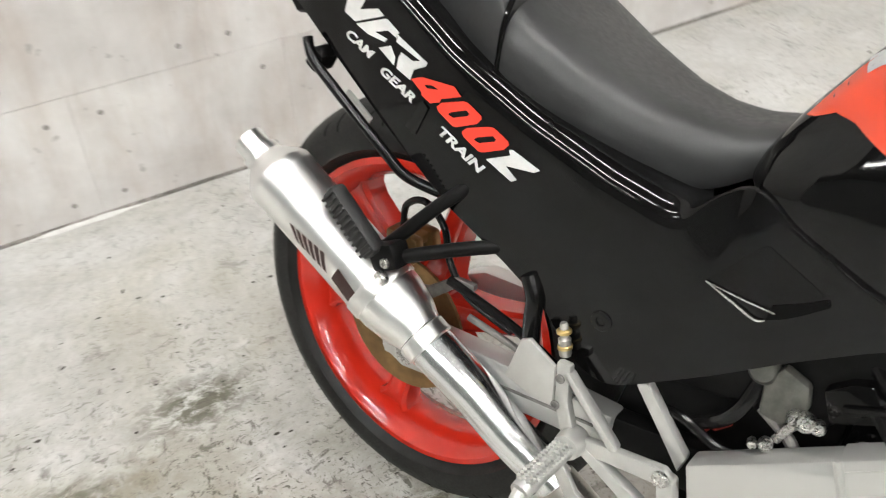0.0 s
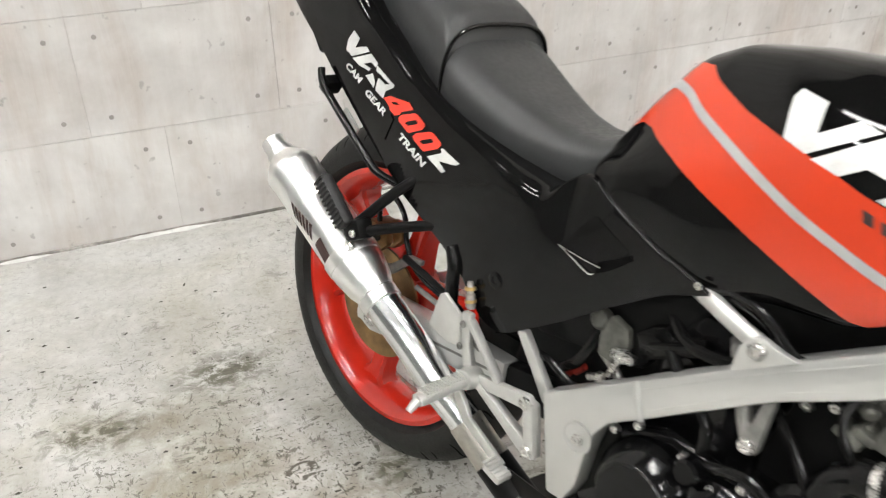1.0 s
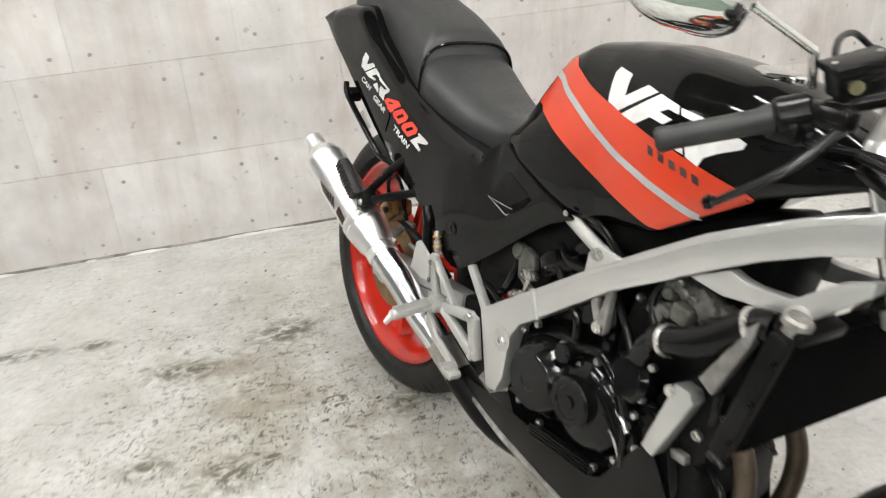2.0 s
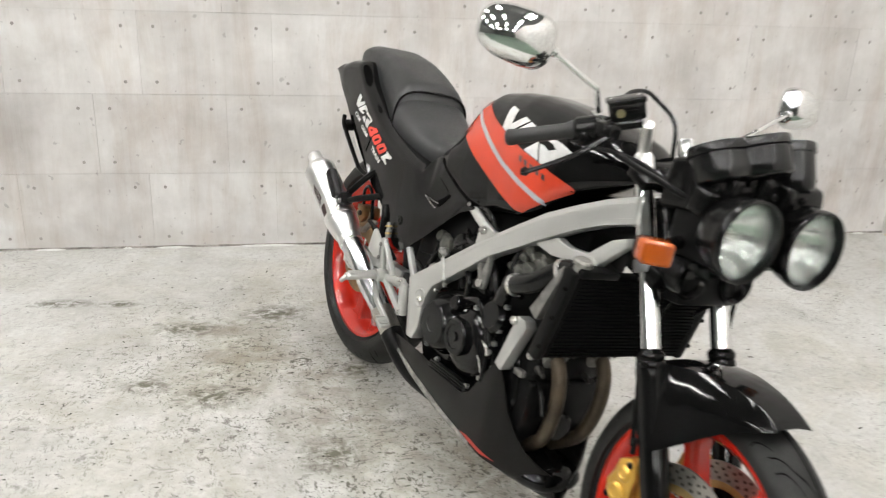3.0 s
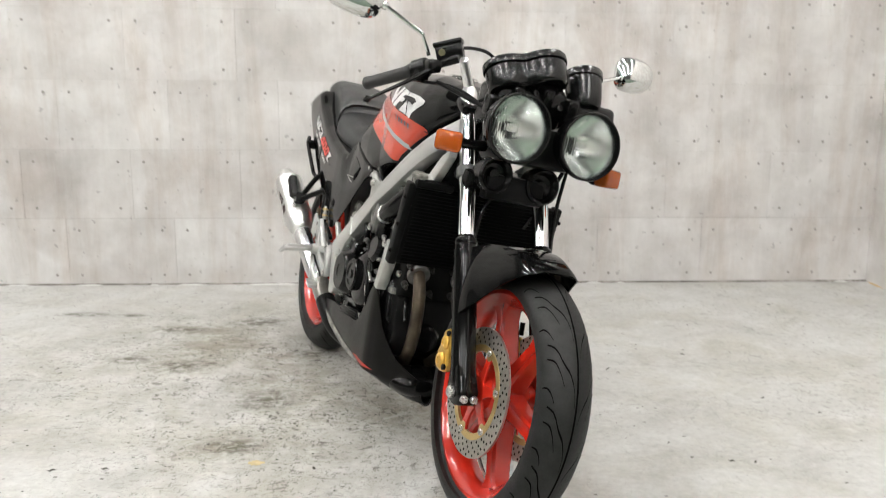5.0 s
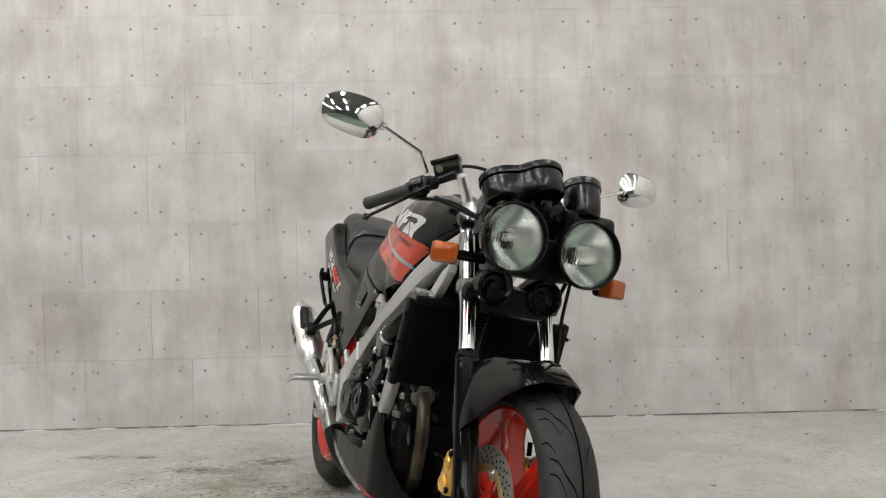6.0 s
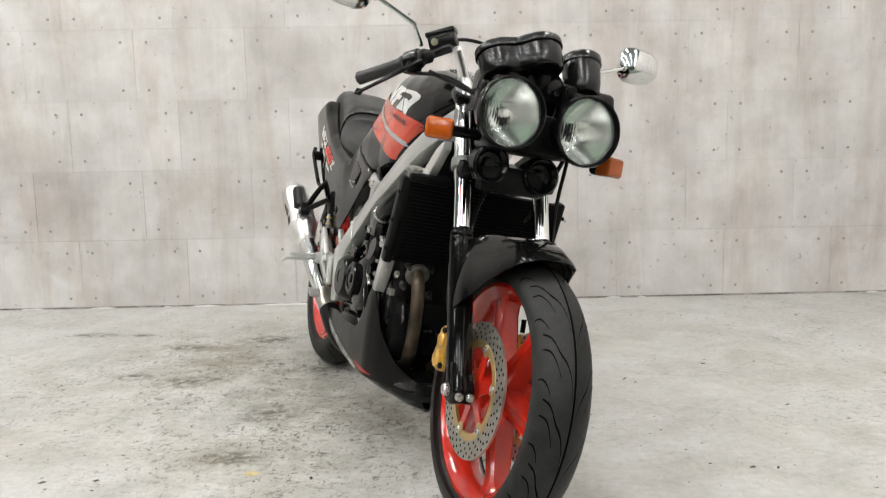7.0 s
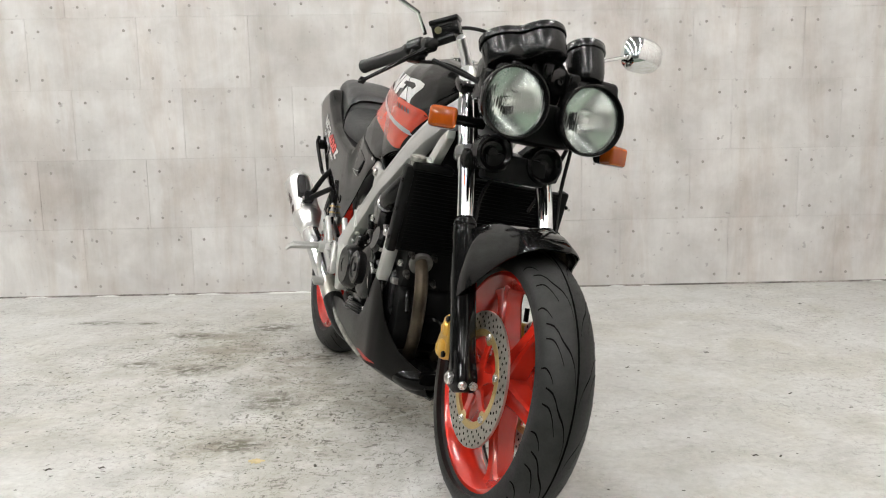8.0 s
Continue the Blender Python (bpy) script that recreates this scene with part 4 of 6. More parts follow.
# handlebar, controls and mirrors
GRIP_END = {-1: Vector((0.771, -0.273, 0.877)), 1: Vector((0.79, 0.345, 0.877))}
for s in SIDES:
    e = GRIP_END[s]
    root = Vector((0.958, MID + s * 0.15, 0.966))
    d = (root - e).normalized()
    part("handlebar", tube([e, root], 0.011, 14), BLACK_SATIN, bike)
    part("bar_riser", tube([fork_at(0.865, s), fork_at(0.895, s), fork_at(0.905, s), (0.964, MID + s * 0.142, 0.964)], [0.0205, 0.02, 0.0125, 0.011], 20, 3), POLISHED, bike, "silver cast bar clamp")
    g = part("grip", lathe([(0.011, -0.004), (0.0155, 0.0), (0.0165, 0.004), (0.016, 0.01), (0.015, 0.02), (0.0155, 0.118), (0.019, 0.128), (0.019, 0.133), (0.012, 0.135)], e, d, 24), GRIP, bike, "black rubber handlebar grip")
    hp = e + d * 0.155
    part("switch_housing", merged(lathe([(0.02, 0), (0.024, 0.005), (0.024, 0.038), (0.02, 0.043)], e + d * 0.135, d, 24), box(hp + Vector((0.0, 0, -0.018)), (0.045, 0.04, 0.03), 0.008)), BLACK_SATIN, bike)
    tip = Vector((0.879, e.y + s * 0.023, 0.833))
    pv = e + d * 0.17 + Vector((0.05, 0, -0.005))
    midp = (tip + pv) / 2 + Vector((0.016, 0, 0.0))
    lev = part("brake_lever" if s < 0 else "clutch_lever", tube([pv, midp, tip + Vector((0.004, 0, 0)), tip], [0.009, 0.007, 0.006, 0.006], 12, squash=0.7), BLACK_SATIN, bike, "black hand lever with ball end")
    part("lever_ball", lathe([(0.0, -0.0095), (0.006, -0.007), (0.0095, 0), (0.006, 0.007), (0, 0.0095)], tip, d, 16), BLACK_GLOSS, lev)
    part("lever_clamp", box(e + d * 0.175 + Vector((0.025, 0, 0)), (0.06, 0.035, 0.03), 0.008), BLACK_SATIN, bike)
along, back = Vector((0.037, 0.056, 0.026)).normalized(), Vector((-0.048, 0.03, 0.004)).normalized()
rise = along.cross(back).normalized()
back = rise.cross(along)
RES = Matrix((along, back, rise)).transposed().to_4x4()
RES.translation = Vector((0.9235, -0.174, 0.984)) + along * 0.035 + back * 0.027
res = part("brake_reservoir", turned(merged(box((0, 0, -0.02), (0.064, 0.048, 0.034), 0.004), *[box((-0.004, -0.0245, -0.012 - 0.0055 * k), (0.05, 0.003, 0.002), 0.0006, (0, 0, 0), 1) for k in range(2)]), RES), BLACK_SATIN, bike, "black square brake fluid reservoir")
part("reservoir_lid", turned(box((0, 0, 0.0), (0.07, 0.054, 0.012), 0.003), RES), BLACK_SATIN, res)
for dx in (-0.026, 0.026):
    part("lid_screw", turned(bolt((dx, 0, 0.0055), (0, 0, 1), 0.0035, 0.002), RES), STEEL, res)
part("sight_glass", lathe([(0.0085, 0), (0.0085, 0.003), (0, 0.004)], tuple(RES @ Vector((-0.016, -0.0245, -0.02))), tuple(-back), 20), plain("sight_glass", (0.11, 0.1, 0.055), 0.2), res)


def mirror(base, knee, neck, c, wide, tall, face, tilt=0.0):
    """Chromed shell with a flat glass at its back, on a thin bent stalk."""
    stalk = part("mirror", tube([base, base + (knee - base) * 0.9, knee, knee + (neck - knee) * 0.1, neck], 0.0052, 12, 5), CHROME, bike, "chromed mirror on a thin chromed stalk")
    f = Vector(face).normalized()
    u = Vector((0, 0, 1)) - f * f.z
    u.normalize()
    r = u.cross(f)
    u, r = u * math.cos(tilt) + r * math.sin(tilt), r * math.cos(tilt) - u * math.sin(tilt)
    rings = []
    for q, k in ((0.0, 1.0), (0.006, 1.02), (0.02, 0.97), (0.032, 0.84), (0.042, 0.62), (0.048, 0.36), (0.05, 0.08)):
        ring = []
        for j in range(40):
            a = j * math.tau / 40
            ca, sa = math.cos(a), math.sin(a)
            x = math.copysign(abs(ca) ** 0.72, ca) * wide * k
            z = math.copysign(abs(sa) ** 0.72, sa) * tall * k * (1 + 0.14 * ca * (1 if face[1] < 0 else -1))
            ring.append(Vector(c) + r * x + u * z + f * (0.9 * q))
        rings.append(ring)
    part("mirror_shell", loft(rings), CHROME, stalk, "chromed rounded mirror shell")
    glass = [Vector(c) + r * 0.93 * math.copysign(abs(math.cos(j * math.tau / 40)) ** 0.72, math.cos(j * math.tau / 40)) * wide + u * 0.93 * math.copysign(abs(math.sin(j * math.tau / 40)) ** 0.72, math.sin(j * math.tau / 40)) * tall - f * 0.001 for j in range(40)]
    bm = bmesh.new()
    bm.faces.new([bm.verts.new(p) for p in glass])
    part("mirror_glass", bm, CHROME, stalk, "mirror glass")
    part("mirror_joint", lathe([(0.008, -0.012), (0.011, -0.006), (0.011, 0.006), (0.008, 0.012)], neck, (neck - knee), 16), CHROME, stalk)
    return stalk


mirror(Vector((0.891, -0.167, 0.965)), Vector((0.902, -0.196, 1.008)), Vector((0.87, -0.295, 1.058)), (0.852, -0.368, 1.071), 0.076, 0.05, (0.96, -0.22, 0.1), 0.14)
mirror(Vector((0.9, 0.235, 0.965)), Vector((0.905, 0.265, 0.985)), Vector((0.868, 0.40, 1.035)), (0.848, 0.442, 1.047), 0.058, 0.046, (0.97, 0.02, 0.06))

# cables
part("brake_hose", tube([(0.9, -0.115, 0.965), (0.872, -0.1, 0.99), (0.84, -0.05, 1.012), (0.822, 0.01, 1.018), (0.832, 0.045, 1.0), (0.868, 0.052, 0.978), (0.888, 0.05, 0.95), (0.9, 0.046, 0.91), (0.92, 0.04, 0.87)], 0.0046, 10), BLACK_SATIN, bike)
part("throttle_cable", tube([(0.9, -0.17, 0.9), (0.97, -0.12, 0.895), (1.03, -0.06, 0.86), (1.06, 0.0, 0.82)], 0.0045, 8), BLACK_MATT, bike)
part("clutch_cable", tube([(0.93, 0.21, 0.9), (1.02, 0.2, 0.86), (1.08, 0.16, 0.78), (1.06, 0.13, 0.68), (1.0, 0.12, 0.6)], 0.005, 8), BLACK_SATIN, bike)
part("wiring_loom", tube([(0.96, -0.16, 0.9), (1.02, -0.11, 0.875), (1.08, -0.06, 0.85), (1.12, -0.02, 0.84)], 0.0055, 10), BLACK_MATT, bike)
part("brake_line", tube([(1.06, 0.0, 0.68), (1.04, -0.02, 0.62), (1.045, -0.03, 0.54), (1.07, -0.05, 0.45), (1.1, -0.065, 0.37)], 0.005, 8), BLACK_SATIN, bike)
part("speedometer_cable", tube([(1.1, 0.15, 0.86), (1.06, 0.172, 0.76), (1.05, 0.17, 0.66), (1.06, 0.17, 0.56), (1.1, 0.166, 0.45), (1.17, 0.15, 0.33), (1.22, 0.125, 0.28)], 0.0045, 8), BLACK_SATIN, bike)

# fuel tank
T_X = [0.282, 0.29, 0.304, 0.338, 0.375, 0.42, 0.5, 0.57, 0.65, 0.76, 0.86, 0.93, 0.96]
T_TOP = at(T_X, [0.77, 0.79, 0.815, 0.871, 0.92, 0.944, 0.957, 0.962, 0.958, 0.948, 0.922, 0.89, 0.87])
T_LOW = at([0.282, 0.32, 0.353, 0.415, 0.47, 0.51, 0.57, 0.65, 0.7, 0.8, 0.96], [0.735, 0.705, 0.69, 0.665, 0.65, 0.658, 0.678, 0.69, 0.715, 0.787, 0.85])
T_WIDE = at([0.282, 0.3, 0.36, 0.42, 0.5, 0.58, 0.65, 0.75, 0.85, 0.93, 0.96], [0.075, 0.084, 0.095, 0.106, 0.119, 0.128, 0.131, 0.12, 0.1, 0.078, 0.06])


def eased(t):
    t = min(1, max(0, t))
    return t * t * (3 - 2 * t)


def tank_ring(x):
    lo, hi, w = T_LOW(x), T_TOP(x), T_WIDE(x)
    belly = lo + 0.34 * (hi - lo)
    ring = []
    for j in range(96):
        a = j * math.tau / 96
        ca, sa = math.cos(a), math.sin(a)
        full = max(w, float(np.interp(x, [0.282, 0.3, 0.34, 0.42, 0.6, 0.64], [0.084, 0.112, 0.122, 0.125, 0.122, 0.0])))
        side = full + (w - full) * eased(max(0, sa) / 0.5) ** 0.8
        y = side * math.copysign(abs(ca) ** (0.66 if sa > 0 else 0.16), ca)
        z = belly + (hi - belly) * abs(sa) ** 0.8 if sa > 0 else belly - (belly - lo) * abs(sa) ** 0.5
        ring.append((x, y, z))
    return ring


tank_bm = loft([tank_ring(x) for x in np.linspace(0.282, 0.96, 128)])
tank = part("fuel_tank", tank_bm, PANEL, bike, "gloss black fuel tank with a red band", smooth=60)
part("filler_cap", lathe([(0.04, -0.01), (0.04, 0.003), (0.036, 0.006), (0.018, 0.007), (0, 0.007)], (0.74, 0, 0.948), (0.05, 0, 1), 32), CHROME, tank)

# seat
S_TOP = at([-0.02, 0.0, 0.08, 0.16, 0.21, 0.25, 0.275, 0.295], [0.85, 0.84, 0.805, 0.779, 0.771, 0.773, 0.78, 0.785])
P_TOP = at([-0.435, -0.425, -0.4, -0.36, -0.3, -0.2, -0.12, -0.07, -0.045, -0.03, -0.024], [0.9, 0.93, 0.952, 0.965, 0.968, 0.952, 0.925, 0.907, 0.897, 0.886, 0.872])
S_LOW = at([-0.435, -0.27, -0.19, -0.07, 0.05, 0.16, 0.22, 0.25, 0.295], [0.89, 0.895, 0.835, 0.775, 0.735, 0.706, 0.699, 0.712, 0.745])
S_WIDE = at([-0.435, -0.4, -0.3, -0.15, 0.0, 0.08, 0.15, 0.22, 0.25, 0.295], [0.06, 0.08, 0.09, 0.108, 0.124, 0.11, 0.093, 0.076, 0.068, 0.055])


S_SHIFT = at([-0.435, -0.15, -0.05, 0.02, 0.12, 0.295], [0.02, 0.02, 0.016, 0.011, 0.003, 0.0])


def seat_ring(x, puff=1.0):
    lo, hi, w = S_LOW(x), (S_TOP(x) if x > -0.0215 else P_TOP(x)), S_WIDE(x)
    ring = []
    for j in range(40):
        a = j * math.tau / 40
        ca, sa = math.cos(a), math.sin(a)
        square = min(1, max(0, (-0.03 - x) / 0.1))
        y = w * math.copysign(abs(ca) ** (0.6 - 0.36 * square), ca) * puff * (1 - 0.27 * square * max(0, sa))
        z = lo + (hi - lo) * abs(sa) ** (0.5 - 0.33 * square) if sa > 0 else lo - 0.006 * abs(sa)
        ring.append((x, y + S_SHIFT(x), z))
    return ring


seat = part("seat", loft([seat_ring(x) for x in np.linspace(-0.02, 0.295, 26)]), VINYL, bike, "black vinyl rider seat", smooth=70)
part("pillion_seat", loft([seat_ring(x) for x in np.linspace(-0.435, -0.024, 30)]), VINYL, bike, "black vinyl pillion pad", smooth=70)
part("seat_welt", tube([(-0.022, p[1], p[2] + 0.0015) for p in seat_ring(-0.022)[0:21]], 0.0035, 8, 2), BLACK_GLOSS, bike)

# tail cowl
C_X = [-0.47, -0.44, -0.36, -0.27, -0.2, -0.07, 0.053, 0.162, 0.235, 0.255, 0.285, 0.3, 0.325, 0.353, 0.415, 0.5]
C_TOP = at(C_X, [0.868, 0.888, 0.908, 0.918, 0.862, 0.79, 0.745, 0.716, 0.702, 0.714, 0.742, 0.748, 0.733, 0.718, 0.692, 0.666])
C_LOW = at([-0.47, -0.338, -0.176, -0.064, 0.036, 0.1, 0.163, 0.2, 0.224, 0.274, 0.314, 0.378, 0.4446, 0.5], [0.86, 0.777, 0.664, 0.594, 0.553, 0.522, 0.464, 0.456, 0.468, 0.505, 0.535, 0.588, 0.638, 0.662])
C_WIDE = at([-0.47, -0.4, -0.25, -0.05, 0.15, 0.35, 0.5], [0.104, 0.114, 0.123, 0.131, 0.133, 0.128, 0.1275])


def cowl_side(s):
    """Flat side, a rounded shoulder, and a ledge that runs in under the seat."""
    rings = []
    for x in np.linspace(-0.47, 0.5, 130):
        lo, hi, w = C_LOW(x), C_TOP(x), C_WIDE(x)
        soft = max(0.08, eased((0.268 - x) / 0.035))
        full = float(np.interp(x, [0.282, 0.3, 0.34, 0.42, 0.6], [0.108, 0.116, 0.122, 0.125, 0.122]))
        inset = eased((x - 0.2) / 0.12) * max(0, w - full - 0.0025)
        lean = inset / max(0.04, hi - 0.58) ** 1.5
        r = min(0.028 * soft, 0.4 * (hi - lo))
        ring = []
        for j in range(22):
            t = j / 21
            z = lo + (hi - r - lo) * t
            ring.append((x, s * (w - 0.004 * (1 - t) ** 2 - lean * max(0, z - 0.58) ** 1.5), z))
        w -= lean * max(0, hi - r - 0.58) ** 1.5
        for j in range(1, 9):
            a = j / 8 * math.pi / 2
            ring.append((x, s * (w - r * (1 - math.cos(a))), hi - r + r * math.sin(a)))
        ring.append((x, s * (w - r - 0.02 * soft), hi + 0.001))
        ring.append((x, s * (w - r - (0.052 + 0.03 * min(1, max(0, (-0.08 - x) / 0.1))) * soft), hi - 0.002 * soft))
        rings.append(ring)
    return thick(loft(rings, caps=False, closed=False), 0.0035 * (1 if s < 0 else -1))


cowl = part("side_cowl", cowl_side(-1), PANEL, bike, "glossy black side and tail cowl with printed letters", smooth=45)
part("side_cowl", cowl_side(1), PANEL, bike, "glossy black side and tail cowl", smooth=45)
part("tail_cap", prism([(-0.478, 0.868), (-0.45, 0.886), (-0.36, 0.91), (-0.27, 0.918), (-0.27, 0.885), (-0.4, 0.83), (-0.46, 0.858)], -0.096, 0.096, 0.01, 3), BLACK_GLOSS, bike, "black tail piece")
part("rear_inner_guard", prism([(-0.44, 0.86), (-0.3, 0.8), (-0.2, 0.74), (0.05, 0.7), (0.22, 0.66), (0.22, 0.7), (0.0, 0.74), (-0.2, 0.8), (-0.3, 0.88), (-0.42, 0.88)], -0.085, 0.085, 0.004, 1), BLACK_MATT, bike)
part("plate_holder", prism([(-0.4, 0.82), (-0.36, 0.79), (-0.345, 0.755), (-0.365, 0.75), (-0.4, 0.79)], -0.09, 0.09, 0.004, 1), BLACK_MATT, bike)
for s in SIDES:
    part("grab_rail", tube([(-0.306, s * 0.126, 0.738), (-0.29, s * 0.132, 0.716), (-0.25, s * 0.133, 0.688), (-0.16, s * 0.133, 0.63), (-0.125, s * 0.13, 0.608), (-0.075, s * 0.12, 0.6)], 0.007, 12), BLACK_GLOSS, bike, "black side grab rail")
    part("rail_foot", box((-0.292, s * 0.112, 0.712), (0.022, 0.035, 0.03), 0.004, (0, 30, 0)), BLACK_MATT, bike)
    part("rail_plate", box((-0.22, s * 0.118, 0.668), (0.05, 0.004, 0.012), 0.001, (0, 33, 0)), CAST_ALU, bike)

# alloy chassis
SPAR_Y = at([0.3, 0.6, 0.85, 1.0], [0.15, 0.137, 0.113, 0.087])
SPAR = [(0.317, 0.425), (0.447, 0.518), (0.575, 0.61), (0.665, 0.671), (0.756, 0.73), (0.83, 0.768), (0.904, 0.803), (0.975, 0.829), (0.985, 0.775), (0.916, 0.752), (0.843, 0.718), (0.77, 0.677), (0.691, 0.628), (0.614, 0.583), (0.47, 0.472), (0.425, 0.438), (0.408, 0.41), (0.402, 0.37), (0.398, 0.315), (0.383, 0.278), (0.355, 0.277)]


def spar(s):
    """A box beam, and the pivot plate under its rear end."""
    upper, under = SPAR[1:8], SPAR[8:15][::-1]
    rings = []
    for f in np.linspace(0, 6, 37):
        i = min(int(f), 5)
        t = f - i
        a = Vector((*upper[i], 0)).lerp(Vector((*upper[i + 1], 0)), t)
        b = Vector((*under[i], 0)).lerp(Vector((*under[i + 1], 0)), t)
        d = (b - a).normalized() * 0.005
        c = (a + b) / 2
        ya, yb = s * SPAR_Y(c.x), s * (SPAR_Y(c.x) - 0.035)
        k = s * 0.0045
        rings.append([(a.x, ya - k, a.y), (a.x + d.x * 0.3, ya - k * 0.3, a.y + d.y * 0.3), (a.x + d.x, ya, a.y + d.y), (b.x - d.x, ya, b.y - d.y), (b.x - d.x * 0.3, ya - k * 0.3, b.y - d.y * 0.3), (b.x, ya - k, b.y), (b.x, yb, b.y), (a.x, yb, a.y)])
    plate = [SPAR[0], SPAR[1]] + SPAR[14:]
    return merged(loft(rings), prism(plate, lambda x: s * SPAR_Y(x), lambda x: s * (SPAR_Y(x) - 0.035), 0.004))


def seam_line(s, d):
    pts = []
    up = SPAR[1:8]
    dn = SPAR[8:15][::-1]
    for (ax, az), (bx, bz) in zip(up, dn):
        x, z = ax + (bx - ax) * d, az + (bz - az) * d
        pts.append((x, s * (SPAR_Y(x) + 0.0001), z))
    return tube(pts, 0.0007, 6, 4)


for s in SIDES:
    sp = part("frame_spar", spar(s), FRAME_SILVER, bike, "silver box-section frame spar", smooth=40)
    part("extrusion_line", merged(seam_line(s, 0.24), seam_line(s, 0.78)), CAST_ALU, sp)
    wy = s * (SPAR_Y(0.455) + 0.001)
    part("weld_bead", tube([(0.447, wy, 0.52), (0.458, wy, 0.495), (0.468, wy, 0.47)], 0.0045, 8), CAST_ALU, sp)
    part("pivot_recess", lathe([(0.0245, -0.001), (0.0245, 0.0012), (0.022, 0.0018), (0.0195, 0.0), (0.017, -0.0005), (0.0, -0.0005)], (0.385, s * (SPAR_Y(0.385) + 0.0008), 0.392), (0, s, 0), 32), FRAME_SILVER, sp)
    part("pivot_bolt", lathe([(0.009, 0.0), (0.0095, 0.003), (0.008, 0.005), (0.005, 0.005), (0.0045, 0.0015), (0, 0.0015)], (0.387, s * (SPAR_Y(0.385) + 0.0008), 0.389), (0, s, 0), 20), STEEL, sp)
    part("engine_lug", prism([(0.566, 0.556), (0.582, 0.566), (0.593, 0.535), (0.6, 0.578), (0.614, 0.586), (0.611, 0.505), (0.6, 0.496), (0.59, 0.502)], s * 0.13, s * 0.115, 0.004), DULL_ALU, sp)
    part("lug_bolt", bolt((0.598, s * 0.131, 0.512), (0, s, 0), 0.01, 0.008), STEEL, sp)
    tk = part("tank_bracket", prism([(0.553, 0.59), (0.557, 0.628), (0.566, 0.645), (0.582, 0.651), (0.602, 0.645), (0.628, 0.642)], s * 0.138, s * 0.126, 0.004), CAST_ALU, bike)
    part("bracket_bolt", bolt((0.58, s * 0.139, 0.634), (0, s, 0), 0.011, 0.009), STEEL, tk)
    part("subframe_rail", tube([(0.575, s * 0.125, 0.636), (0.545, s * 0.12, 0.642), (0.5, s * 0.113, 0.654), (0.47, s * 0.105, 0.66)], 0.0105, 14, squash=1.2), CAST_ALU, bike)
    sub = part("front_subspar", prism([(0.733, 0.655), (0.801, 0.69), (0.822, 0.684), (0.843, 0.682), (0.898, 0.687), (0.954, 0.733), (0.998, 0.751), (0.998, 0.733), (0.955, 0.693), (0.924, 0.664), (0.9, 0.652), (0.88, 0.647), (0.852, 0.656), (0.793, 0.648)], s * 0.112, s * 0.09, 0.003), FRAME_SILVER, bike, "silver lower frame brace")
    part("brace_end", lathe([(0.014, -0.02), (0.0175, -0.016), (0.0175, 0.01), (0.0155, 0.0135), (0.011, 0.0135), (0.01, 0.011), (0, 0.011)], (0.915, s * 0.116, 0.668), (0.1, s, 0), 26), CAST_ALU, sub, "round cast end of the brace")
    part("down_strut", prism([(0.812, 0.535), (0.838, 0.52), (0.88, 0.618), (0.885, 0.655), (0.868, 0.64), (0.852, 0.606)], s * 0.15, s * 0.13, 0.002), DULL_ALU, bike, "grey upper engine strut")
    st = part("down_strut", prism([(0.731, 0.372), (0.756, 0.366), (0.808, 0.487), (0.799, 0.501), (0.776, 0.503), (0.76, 0.493), (0.763, 0.474)], s * 0.142, s * 0.112, 0.002), FRAME_SILVER, bike, "silver removable engine strut")
    part("strut_bolt", bolt((0.768, s * 0.142, 0.489), (0, s, 0), 0.01, 0.008), STEEL, st)
    part("strut_foot", box((0.775, s * 0.1, 0.372), (0.04, 0.026, 0.016), 0.003), DULL_ALU, bike)
part("steering_head", lathe([(0.04, -0.09), (0.042, -0.08), (0.042, 0.04), (0.04, 0.05)], (0.962, MID * 0.5, 0.775), RAKE, 28), BLACK_SATIN, bike)

# swinging arm and rear brake
for s in SIDES:
    arm = part("swingarm", prism([(0.215, 0.404), (0.215, 0.352), (0.1, 0.338), (-0.12, 0.3), (-0.16, 0.315), (-0.16, 0.36), (-0.12, 0.382), (0.1, 0.4)], s * 0.112, s * 0.078, 0.005), FRAME_SILVER, bike, "silver box-section swinging arm")
    part("arm_pivot", prism([(0.2, 0.398), (0.34, 0.42), (0.34, 0.35), (0.2, 0.345)], s * 0.104, s * 0.075, 0.006), BLACK_MATT, arm)
    part("arm_groove", box((0.06, s * 0.1125, 0.363), (0.27, 0.002, 0.004), 0, (0, -7, 0)), DULL_ALU, arm)
    part("axle_plate", prism([(-0.15, 0.315), (-0.07, 0.32), (-0.07, 0.37), (-0.15, 0.365)], s * 0.118, s * 0.108, 0.003), CAST_ALU, arm)
    part("rear_axle_nut", bolt((-0.105, s * 0.118, 0.338), (0, s, 0), 0.017, 0.012), STEEL, arm)
rc = part("rear_caliper", merged(prism([(-0.205, 0.45), (-0.185, 0.428), (-0.15, 0.44), (-0.128, 0.462), (-0.135, 0.492), (-0.165, 0.492)], -0.085, -0.066, 0.006, 2), prism([(-0.205, 0.45), (-0.185, 0.428), (-0.15, 0.44), (-0.128, 0.462), (-0.135, 0.492), (-0.165, 0.492)], -0.05, -0.028, 0.006, 2), box((-0.165, -0.058, 0.482), (0.05, 0.05, 0.016), 0.004)), RUST_DISC, bike, "brown rear brake caliper")
